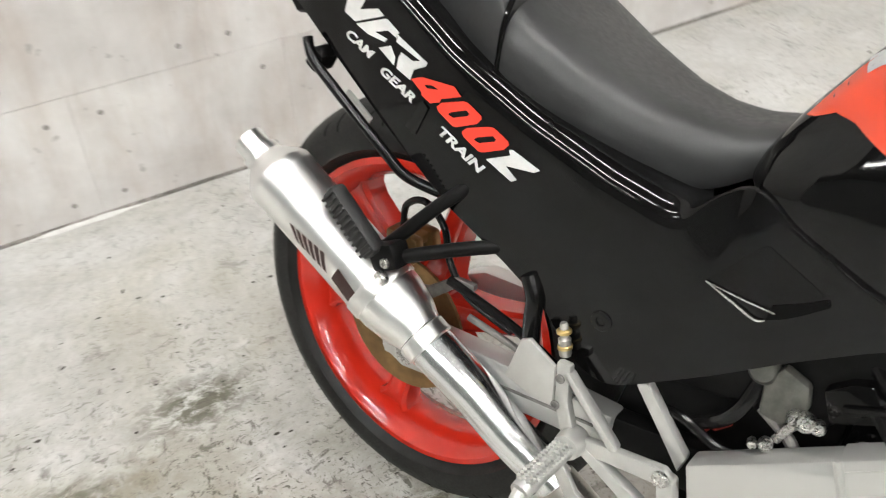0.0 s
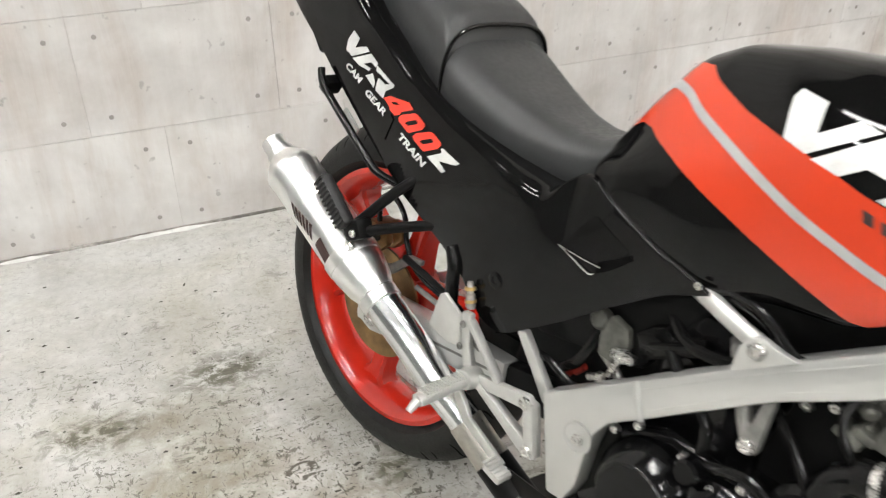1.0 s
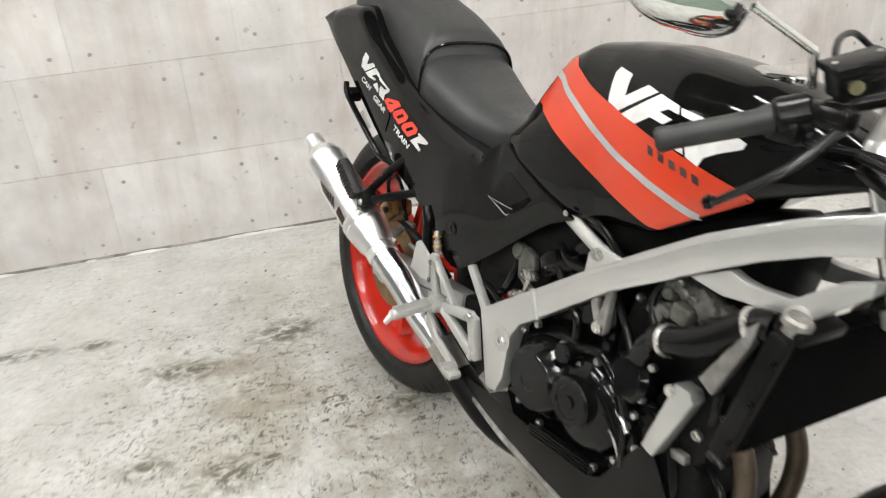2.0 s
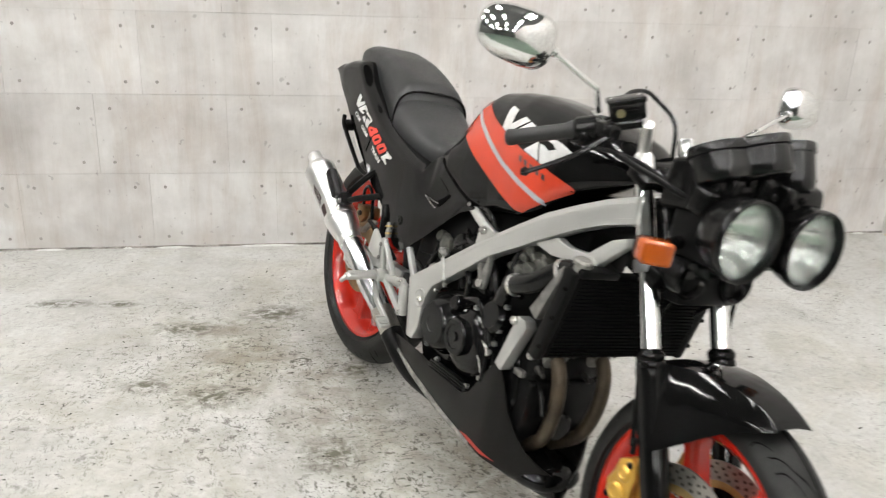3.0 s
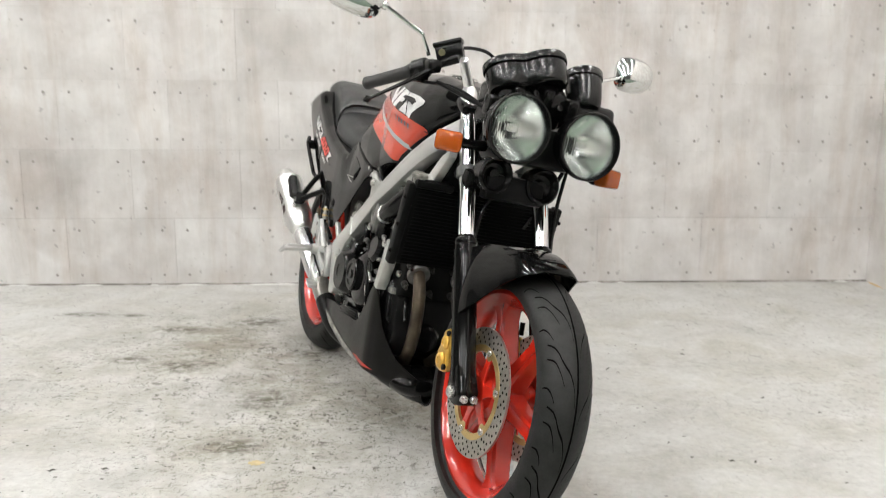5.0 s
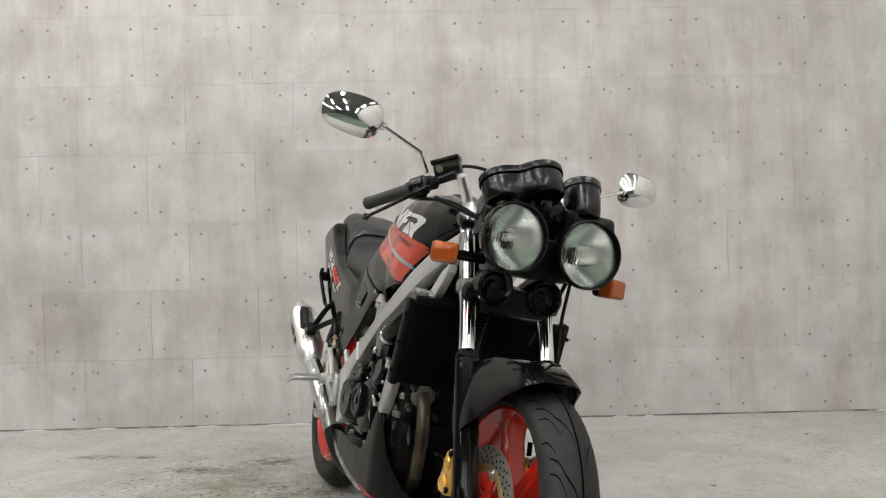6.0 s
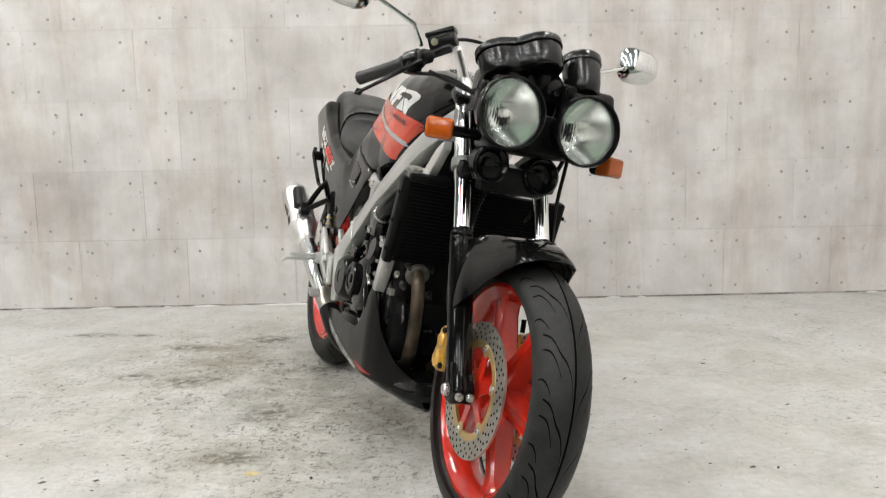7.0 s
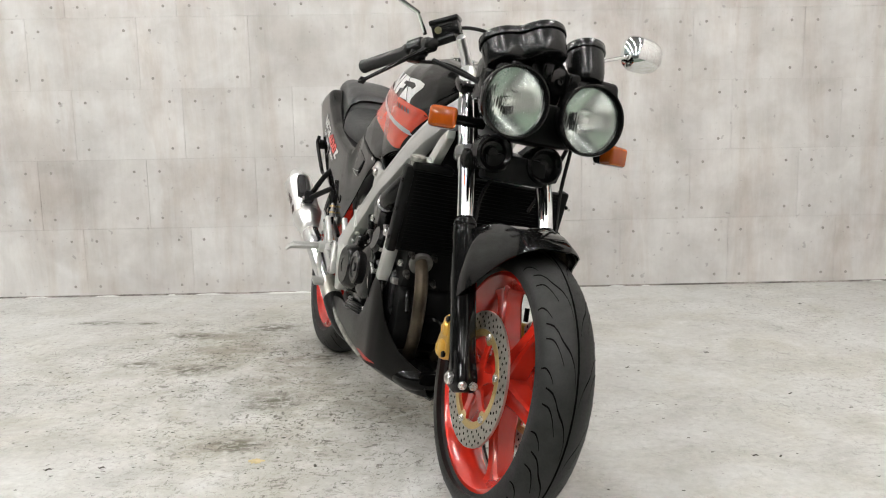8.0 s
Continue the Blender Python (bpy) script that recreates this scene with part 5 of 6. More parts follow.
part("caliper_pin", lathe([(0.008, 0), (0.008, 0.006), (0.005, 0.008), (0, 0.008)], (-0.155, -0.085, 0.468), (0, -1, 0), 14), DARK_STEEL, rc)
part("caliper_bracket", prism([(-0.13, 0.43), (-0.1, 0.44), (-0.055, 0.475), (-0.02, 0.478), (-0.02, 0.468), (-0.05, 0.46), (-0.09, 0.425), (-0.12, 0.415)], -0.098, -0.088, 0.002), DULL_ALU, bike)
part("torque_rod", tube([(-0.06, -0.1, 0.47), (0.06, -0.106, 0.452), (0.16, -0.11, 0.42)], 0.0065, 10), BLACK_MATT, bike)
part("torque_rod", tube([(-0.02, -0.1, 0.43), (0.08, -0.106, 0.422), (0.16, -0.11, 0.4)], 0.005, 10), DULL_ALU, bike)
part("rear_brake_hose", tube([(-0.165, -0.075, 0.495), (-0.155, -0.085, 0.54), (-0.12, -0.09, 0.56), (-0.085, -0.09, 0.535), (-0.07, -0.09, 0.49), (-0.03, -0.095, 0.455), (0.05, -0.1, 0.44)], 0.005, 10), BLACK_SATIN, bike)
part("inner_guard", prism([(0.19, 0.34), (0.22, 0.52), (0.3, 0.62), (0.44, 0.62), (0.44, 0.44), (0.36, 0.34)], -0.075, 0.075, 0.01), BLACK_MATT, bike, "dark inner mudguard ahead of the rear wheel")

# passenger pegs and their hangers
for s in SIDES:
    hb = part("peg_hanger", merged(tube([(-0.1, s * 0.17, 0.515), (-0.03, s * 0.142, 0.545), (0.06, s * 0.108, 0.578)], 0.0092, 12, 3), tube([(-0.12, s * 0.165, 0.522), (-0.06, s * 0.14, 0.595), (-0.02, s * 0.115, 0.635)], 0.0092, 12, 3), box((-0.108, s * 0.172, 0.517), (0.045, 0.034, 0.036), 0.006, (0, -28, 0))), BLACK_MATT, bike, "black steel peg hanger")
    PEG = pose(-0.155, s * 0.19, 0.552, 0, -52, 0)
    rp = part("passenger_peg", turned(box((0, 0, 0), (0.028, 0.026, 0.1), 0.007), PEG), GRIP, bike, "folded black rubber passenger peg")
    part("peg_rib", turned(merged(*[box((0, s * 0.0135, (k - 5) * 0.0085), (0.026, 0.004, 0.004), 0.001, (0, 0, 0), 1) for k in range(11)]), PEG), GRIP, rp)
    part("hanger_bolt", bolt((-0.1, s * 0.189, 0.515), (0, s, 0), 0.007, 0.005), STEEL, hb)

# rider peg plate, peg and pedal on each side
for s in SIDES:
    y0, y1 = s * 0.158, s * 0.145
    limbs = [
        ([(0.182, 0.362), (0.202, 0.363), (0.176, 0.43), (0.17, 0.48), (0.15, 0.478), (0.158, 0.42)], 0.0),
        ([(0.162, 0.466), (0.17, 0.472), (0.246, 0.402), (0.238, 0.394)], 0.002),
        ([(0.19, 0.39), (0.3, 0.412), (0.314, 0.4), (0.306, 0.387), (0.195, 0.37)], 0.0),
        ([(0.194, 0.374), (0.208, 0.383), (0.323, 0.335), (0.33, 0.32), (0.312, 0.313)], 0.002),
        ([(0.293, 0.404), (0.314, 0.402), (0.333, 0.32), (0.314, 0.316)], 0.004),
    ]
    pl8 = part("peg_plate", merged(*[prism(o, y0 + s * d, y1 - s * d, 0.004) for o, d in limbs]), CAST_ALU, bike, "silver cast foot peg plate")
    part("heel_guard", prism([(0.085, 0.425), (0.1, 0.485), (0.112, 0.492), (0.152, 0.472), (0.158, 0.42), (0.13, 0.415)], s * 0.162, s * 0.155, 0.002), CAST_ALU, pl8, "flat silver heel guard")
    for x, z in ((0.3, 0.4), (0.318, 0.327)):
        part("plate_bolt", bolt((x, s * 0.16, z), (0, s, 0), 0.0105, 0.005), STEEL, pl8)
    for x, z in ((0.163, 0.462), (0.163, 0.424)):
        part("guard_screw", bolt((x, s * 0.163, z), (0, s, 0), 0.006, 0.003), DULL_ALU, pl8)
    piv = Vector((0.192, s * 0.165, 0.382))
    part("peg_pivot", lathe([(0.011, 0.012), (0.016, 0.01), (0.018, 0), (0.016, -0.02), (0.01, -0.022)], piv, (0, s, 0), 24), CAST_ALU, pl8)
    end = Vector((0.188, s * 0.262, 0.373))
    peg = part("foot_peg", tube([piv, piv + (end - piv) * 0.12, end - (end - piv) * 0.05, end], [0.008, 0.0125, 0.0125, 0.009], 14, 4, 0.8), CAST_ALU, bike, "knurled silver aluminium foot peg")
    knurl = []
    for k in range(14):
        for j in range(4):
            p = piv + (end - piv) * (0.16 + 0.058 * k)
            knurl.append(box(p + Vector(((j - 1.5) * 0.006, 0, 0.0095)), (0.0046, 0.0046, 0.005), 0, (0, 0, 45)))
    tagged(part("knurl", merged(*knurl), CAST_ALU, peg), kind="stuff")
    part("feeler_bolt", tube([end, (0.187, s * 0.27, 0.365), (0.186, s * 0.277, 0.357)], [0.008, 0.0065, 0.005], 10, 3), CAST_ALU, peg)
    ped = part("brake_pedal" if s < 0 else "gear_pedal", prism([(0.18, 0.362), (0.198, 0.345), (0.214, 0.322), (0.29, 0.288), (0.28, 0.275), (0.2, 0.31), (0.174, 0.345)], s * 0.172, s * 0.162, 0.003), CAST_ALU, bike, "silver cast pedal arm")
    part("pedal_pad", box((0.292, s * 0.184, 0.283), (0.034, 0.03, 0.012), 0.003, (0, 15, 0)), CAST_ALU, ped)
    part("toe_ridge", merged(*[box((0.29 + (k - 2) * 0.007, s * 0.186, 0.291 - (k - 2) * 0.002), (0.003, 0.03, 0.003), 0, (0, 15, 0)) for k in range(5)]), CAST_ALU, ped)
mc = part("master_cylinder", lathe([(0.007, 0), (0.008, 0.004), (0.008, 0.022), (0.005, 0.025), (0.0055, 0.04), (0.004, 0.043), (0, 0.043)], (0.152, -0.14, 0.478), (-0.25, 0, 1), 16), CAP_STEEL, bike, "worn brass and steel brake cylinder fitting")
for h in (0.01, 0.03):
    part("cylinder_nut", bolt((0.152 - 0.243 * h, -0.14, 0.478 + 0.97 * h), (-0.25, 0, 1), 0.0095, 0.005), GOLD_PLATE, mc)
part("cylinder_hose", tube([(0.078, -0.128, 0.552), (0.0914, -0.13, 0.525), (0.0935, -0.13, 0.495), (0.098, -0.13, 0.45)], 0.0115, 14), BLACK_SATIN, bike, "black rubber hose")

# exhaust on the right
A, Bp = Vector((-0.315, -0.174, 0.56)), Vector((-0.063, -0.157, 0.416))
d = (Bp - A)
L = d.length
muf = part("silencer", lathe([(0.0185, -0.058), (0.0225, -0.058), (0.0225, -0.034), (0.0265, -0.032), (0.0265, -0.02), (0.034, -0.012), (0.044, 0.0), (0.0485, 0.008), (0.0497, 0.01), (0.0497, 0.024), (0.0485, 0.026), (0.0485, L - 0.06), (0.0485, L - 0.05), (0.042, L - 0.015), (0.034, L + 0.005)], A, d, 48), POLISHED, bike, "polished aluminium round silencer")
part("outlet_bore", lathe([(0.0, -0.05), (0.019, -0.0585)], A, d, 32), BLACK_MATT, muf)
part("silencer_strap", lathe([(0.0495, 0), (0.0508, 0.002), (0.0508, 0.02), (0.0495, 0.022)], A + d.normalized() * (L - 0.085), d, 48), POLISHED, muf)
part("silencer_bolt", bolt((-0.105, -0.185, 0.49), (0, -1, 0), 0.01, 0.01), STEEL, muf)
part("tail_pipe", tube([Bp - d.normalized() * 0.02, Bp + d.normalized() * 0.03, (0.03, -0.148, 0.365), (0.095, -0.137, 0.318), (0.165, -0.122, 0.272), (0.22, -0.112, 0.232)], [0.034, 0.033, 0.032, 0.031, 0.029, 0.027], 28), PIPE, bike, "polished curved exhaust pipe")
part("pipe_clamp", lathe([(0.033, 0), (0.036, 0.002), (0.036, 0.022), (0.033, 0.024)], Bp + d.normalized() * 0.006, d, 40), POLISHED, bike)
part("joint_sleeve", tube([(0.165, -0.122, 0.272), (0.2, -0.115, 0.246), (0.235, -0.108, 0.22)], 0.0305, 28), DISC, bike, "dull steel pipe joint")
part("collector", tube([(0.225, -0.11, 0.227), (0.34, -0.09, 0.165), (0.5, -0.03, 0.135), (0.8, 0.0, 0.14)], 0.032, 20), BLACK_MATT, bike)
for s in SIDES:
    part("header_pipe", tube([(0.79, s * 0.058, 0.45), (0.84, s * 0.064, 0.43), (0.867, s * 0.064, 0.38), (0.868, s * 0.06, 0.31), (0.842, s * 0.052, 0.24), (0.78, s * 0.035, 0.19)], 0.0165, 20), HEADER_STEEL, bike, "heat-stained exhaust header")
    part("header_flange", lathe([(0.022, 0), (0.03, 0.003), (0.03, 0.014), (0.022, 0.016)], (0.826, s * 0.062, 0.432), (0.8, 0, -0.5), 24), DULL_ALU, bike)

# engine
eng = part("crankcase", prism([(0.36, 0.3), (0.42, 0.2), (0.6, 0.17), (0.74, 0.2), (0.79, 0.3), (0.77, 0.4), (0.68, 0.45), (0.5, 0.46), (0.4, 0.42)], -0.115, 0.115, 0.015, 3), BLACK_ENGINE, bike, "black engine crankcase")
part("front_cylinder", prism([(0.66, 0.38), (0.75, 0.3), (0.82, 0.38), (0.836, 0.47), (0.78, 0.52)], -0.1, 0.1, 0.012), BLACK_MATT, bike, "black front cylinder bank")
part("front_cover", prism([(0.68, 0.19), (0.79, 0.2), (0.82, 0.27), (0.815, 0.36), (0.76, 0.38), (0.68, 0.36)], -0.1, 0.1, 0.012), BLACK_MATT, bike, "black front cover of the engine")
part("rear_cylinder", prism([(0.44, 0.44), (0.6, 0.44), (0.585, 0.62), (0.44, 0.62)], -0.085, 0.085, 0.012), BLACK_ENGINE, bike, "black rear cylinder bank")
part("airbox", prism([(0.43, 0.64), (0.6, 0.6), (0.68, 0.57), (0.82, 0.62), (0.84, 0.72), (0.8, 0.76), (0.6, 0.7), (0.45, 0.7)], -0.05, 0.085, 0.01), BLACK_MATT, bike)
crng = random.Random(5)
carb = part("carburettor", box((0.745, -0.07, 0.6), (0.11, 0.03, 0.06), 0.008, (0, 15, 0)), CARB, bike, "dusty grey cast carburettor")
for k in range(26):
    c = (0.745 + crng.uniform(-0.055, 0.055), -0.085 + crng.uniform(-0.02, 0.012), 0.6 + crng.uniform(-0.035, 0.035))
    if k % 2:
        bit = lathe([(0.008, -0.012), (0.01, -0.01), (0.01, 0.008), (0.007, 0.011), (0.004, 0.011)], c, (crng.uniform(-0.6, 0.6), -1, crng.uniform(-0.6, 0.6)), 14)
    else:
        bit = box(c, (crng.uniform(0.014, 0.034), 0.03, crng.uniform(0.012, 0.03)), 0.003, (0, crng.uniform(-40, 40), 0))
    part("fitting", bit, CARB, carb)
part("intake_block", prism([(0.58, 0.44), (0.8, 0.44), (0.85, 0.55), (0.82, 0.63), (0.62, 0.6)], -0.075, 0.085, 0.012), BLACK_MATT, bike, "black cylinder head and intake")
part("battery_box", prism([(0.24, 0.47), (0.42, 0.5), (0.5, 0.64), (0.42, 0.66), (0.24, 0.6)], -0.09, 0.09, 0.01), BLACK_MATT, bike)
rc2 = part("rear_carburettor", merged(prism([(0.36, 0.5), (0.356, 0.54), (0.37, 0.566), (0.398, 0.556), (0.404, 0.53), (0.386, 0.498)], -0.105, -0.09, 0.004), lathe([(0.014, 0), (0.016, 0.004), (0.016, 0.012), (0.012, 0.018), (0, 0.018)], (0.352, -0.09, 0.548), (0, -1, 0.3), 20)), CARB, bike, "dusty grey cast carburettor end")
for x, z, r in ((0.3784, 0.476, 0.0095), (0.3955, 0.5225, 0.01), (0.406, 0.5235, 0.013), (0.418, 0.5244, 0.0095), (0.366, 0.47, 0.007)):
    part("fitting", bolt((x, -0.112, z), (0.2, -1, 0.3), r * 0.8, 0.014), STEEL, rc2)
part("plug_cap", tube([(0.318, -0.08, 0.44), (0.332, -0.082, 0.457)], 0.006, 10), PRIMER_RED, rc2, "dull red plug cap")
part("plug_cap", tube([(0.304, -0.08, 0.425), (0.31, -0.082, 0.436)], 0.006, 10), PRIMER_RED, rc2, "dull red plug cap")
part("throttle_link", tube([(0.385, -0.105, 0.48), (0.395, -0.108, 0.505), (0.404, -0.11, 0.52)], 0.005, 10), STEEL, rc2)
part("relay_box", merged(prism([(0.409, 0.56), (0.43, 0.58), (0.449, 0.589), (0.46, 0.575), (0.504, 0.6), (0.508, 0.573), (0.425, 0.525)], -0.105, -0.075, 0.005), prism([(0.43, 0.556), (0.492, 0.588), (0.494, 0.578), (0.434, 0.546)], -0.109, -0.1, 0.003)), BLACK_GLOSS, bike, "black plastic relay box")
part("bypass_hose", tube([(0.3, -0.09, 0.44), (0.33, -0.1, 0.47), (0.345, -0.1, 0.5), (0.352, -0.09, 0.54)], 0.0085, 10), BLACK_SATIN, rc2)
part("bypass_hose", tube([(0.25, -0.105, 0.445), (0.29, -0.112, 0.455), (0.34, -0.112, 0.44), (0.4, -0.108, 0.46), (0.44, -0.1, 0.5)], 0.006, 10), BLACK_SATIN, rc2)
part("seat_stay", prism([(0.236, 0.478), (0.25, 0.486), (0.312, 0.415), (0.306, 0.39), (0.288, 0.414)], -0.128, -0.112, 0.004), CAST_ALU, bike, "silver cast seat stay")
part("tank_cable", tube([(0.5, -0.1, 0.672), (0.555, -0.122, 0.675), (0.585, -0.125, 0.664), (0.606, -0.125, 0.648), (0.63, -0.12, 0.638), (0.7, -0.1, 0.65)], 0.006, 10), BLACK_SATIN, bike)
part("tank_cable", tube([(0.5, -0.1, 0.66), (0.548, -0.112, 0.664), (0.575, -0.115, 0.655), (0.6, -0.118, 0.638), (0.66, -0.1, 0.62)], 0.005, 10), BLACK_GLOSS, bike)
part("shock_absorber", tube([(0.3, 0, 0.36), (0.27, 0, 0.6)], 0.022, 18), BLACK_MATT, bike, "black rear shock absorber")
part("alternator_cover", lathe([(0.074, 0), (0.074, 0.012), (0.066, 0.024), (0.058, 0.045), (0.053, 0.05), (0.0, 0.05)], (0.492, -0.115, 0.365), (0, -1, 0), 44), BLACK_ENGINE, eng, "gloss black round engine cover")
part("cover_face", lathe([(0.052, 0.05), (0.05, 0.053), (0.02, 0.0535), (0.018, 0.052), (0.0, 0.052)], (0.492, -0.115, 0.365), (0, -1, 0), 40), BLACK_SATIN, eng)
part("clutch_cover", lathe([(0.09, 0), (0.09, 0.015), (0.08, 0.03), (0.066, 0.042), (0.05, 0.046), (0.0, 0.046)], (0.6, -0.1, 0.365), (0, -1, 0), 48), BLACK_ENGINE, eng, "gloss black clutch cover")
part("cover_disc", lathe([(0.045, 0.046), (0.045, 0.062), (0.04, 0.066), (0.03, 0.066), (0.028, 0.063), (0.012, 0.063), (0.011, 0.067), (0, 0.067)], (0.588, -0.098, 0.373), (0, -1, 0), 40), BLACK_SATIN, eng)
part("filler_plug", lathe([(0.018, 0), (0.018, 0.02), (0.014, 0.024), (0, 0.024)], (0.545, -0.13, 0.44), (0, -1, 0.1), 20), BLACK_ENGINE, eng)
ebolts = [(0.43, 0.43), (0.462, 0.455), (0.53, 0.45), (0.575, 0.43), (0.655, 0.43), (0.69, 0.38), (0.68, 0.31), (0.64, 0.27), (0.57, 0.265), (0.5, 0.275), (0.44, 0.29), (0.71, 0.44), (0.72, 0.5), (0.665, 0.475)]
for x, z in ebolts:
    part("engine_bolt", bolt((x, -0.128, z), (0, -1, 0), 0.0065, 0.01), STEEL, eng)
fins = [tube([(0.655 + 0.012 * math.cos(k), -0.14, 0.42 - 0.022 * k * 0.5), (0.69, -0.143, 0.385 - 0.022 * k * 0.5), (0.7, -0.14, 0.345 - 0.022 * k * 0.5)], 0.005, 8) for k in range(4)]
part("cast_rib", merged(*fins), BLACK_ENGINE, eng)
part("water_pump", merged(lathe([(0.04, 0), (0.04, 0.02), (0.03, 0.03), (0, 0.03)], (0.68, -0.115, 0.46), (0, -1, 0.2), 28), tube([(0.69, -0.13, 0.5), (0.7, -0.13, 0.53), (0.72, -0.13, 0.545)], 0.018, 14)), BLACK_ENGINE, eng)
hose = part("radiator_hose", tube([(0.725, -0.14, 0.555), (0.765, -0.15, 0.57), (0.81, -0.147, 0.592), (0.862, -0.128, 0.637), (0.895, -0.125, 0.645)], 0.023, 18), BLACK_SATIN, bike, "black rubber radiator hose")
for c, ax in (((0.748, -0.1475, 0.563), (1, -0.1, 0.4)), ((0.862, -0.128, 0.637), (0.9, 0.1, 0.4))):
    part("hose_clip", lathe([(0.024, -0.005), (0.0255, -0.004), (0.0255, 0.004), (0.024, 0.005)], c, ax, 24), STEEL, hose)
part("breather_hose", tube([(0.56, -0.13, 0.455), (0.62, -0.14, 0.475), (0.67, -0.14, 0.44), (0.69, -0.138, 0.4)], 0.008, 10), BLACK_SATIN, bike)

# small hoses, plugs and fittings round the engine
for pts, r, mat in (
    ([(0.6, -0.1, 0.56), (0.64, -0.12, 0.54), (0.67, -0.125, 0.5), (0.665, -0.12, 0.47)], 0.007, BLACK_SATIN),
    ([(0.7, -0.09, 0.64), (0.68, -0.11, 0.6), (0.7, -0.12, 0.56), (0.74, -0.115, 0.53)], 0.006, BLACK_SATIN),
    ([(0.46, -0.1, 0.56), (0.5, -0.115, 0.53), (0.54, -0.12, 0.5), (0.545, -0.12, 0.46)], 0.008, BLACK_SATIN),
    ([(0.44, -0.08, 0.6), (0.48, -0.1, 0.58), (0.54, -0.105, 0.585), (0.58, -0.1, 0.6)], 0.009, BLACK_SATIN),
    ([(0.655, -0.13, 0.35), (0.675, -0.142, 0.36), (0.69, -0.142, 0.34), (0.7, -0.135, 0.31)], 0.005, STEEL),
    ([(0.66, -0.13, 0.4), (0.68, -0.142, 0.4), (0.7, -0.14, 0.375)], 0.005, STEEL),
    ([(0.8, -0.1, 0.56), (0.83, -0.118, 0.52), (0.83, -0.12, 0.46)], 0.006, BLACK_SATIN),
    ([(0.78, -0.06, 0.36), (0.84, -0.085, 0.35), (0.87, -0.09, 0.31)], 0.006, BLACK_SATIN),
    ([(0.36, -0.09, 0.5), (0.4, -0.1, 0.48), (0.42, -0.11, 0.45)], 0.007, DULL_ALU),
    ([(0.52, -0.06, 0.61), (0.54, -0.09, 0.6), (0.555, -0.1, 0.575)], 0.01, DULL_ALU),
):
    part("engine_hose", tube(pts, r, 10), mat, eng)
for x, y, z, r in ((0.7, -0.126, 0.405, 0.007), (0.715, -0.126, 0.35, 0.007), (0.705, -0.12, 0.28, 0.007), (0.61, -0.128, 0.455, 0.007), (0.745, -0.105, 0.43, 0.008), (0.69, -0.1, 0.53, 0.007), (0.8, -0.1, 0.42, 0.009), (0.84, -0.1, 0.47, 0.007), (0.46, -0.09, 0.51, 0.008), (0.49, -0.09, 0.575, 0.008), (0.55, -0.09, 0.54, 0.007), (0.63, -0.076, 0.57, 0.008), (0.66, -0.076, 0.585, 0.007), (0.77, -0.076, 0.58, 0.008)):
    part("engine_bolt", bolt((x, y, z), (0, -1, 0), r, 0.009), STEEL, eng)
for x, y, z, r in ((0.83, -0.09, 0.45, 0.008), (0.83, -0.03, 0.45, 0.008), (0.83, 0.03, 0.45, 0.008), (0.83, 0.09, 0.45, 0.008), (0.82, -0.092, 0.4, 0.009), (0.822, -0.02, 0.385, 0.008), (0.822, 0.04, 0.385, 0.008), (0.786, -0.09, 0.335, 0.009), (0.772, -0.04, 0.31, 0.008), (0.775, 0.05, 0.32, 0.008)):
    part("exhaust_stud", merged(bolt((x, y, z), (1, -0.1, -0.35), r, 0.016), lathe([(r * 0.55, 0.014), (r * 0.55, 0.028), (0, 0.03)], (x, y, z), (1, -0.1, -0.35), 12)), DARK_STEEL, eng)
part("oil_filter", lathe([(0.034, 0), (0.036, 0.004), (0.036, 0.05), (0.03, 0.056), (0, 0.056)], (0.79, -0.01, 0.27), (1, 0, -0.15), 28), BLACK_ENGINE, bike, "black oil filter canister")

# belly cowl
def belly(s):
    xs = np.linspace(0.25, 0.885, 44)
    top = at([0.25, 0.34, 0.4, 0.5, 0.58, 0.64, 0.665, 0.7, 0.732, 0.75, 0.765, 0.8, 0.84, 0.885], [0.24, 0.25, 0.256, 0.254, 0.25, 0.252, 0.268, 0.325, 0.375, 0.38, 0.355, 0.27, 0.205, 0.16])
    low = at([0.25, 0.34, 0.54, 0.75, 0.82, 0.86, 0.885], [0.215, 0.2, 0.17, 0.15, 0.145, 0.145, 0.148])
    wid = at([0.25, 0.4, 0.6, 0.75, 0.8, 0.84, 0.87, 0.885], [0.125, 0.143, 0.15, 0.15, 0.13, 0.095, 0.055, 0.025])
    rings = []
    for x in xs:
        lo, hi, w = low(x), top(x), wid(x)
        ring = [(x, 0.0, lo - 0.045), (x, s * w * 0.35, lo - 0.04), (x, s * w * 0.68, lo - 0.02)]
        for j in range(10):
            t = j / 9
            ring.append((x, s * (w - 0.012 * (1 - t) ** 2 - 0.008 * t), lo + (hi - lo) * t))
        rings.append(ring)
    return thick(loft(rings, caps=False, closed=False), 0.0035 * (1 if s < 0 else -1))


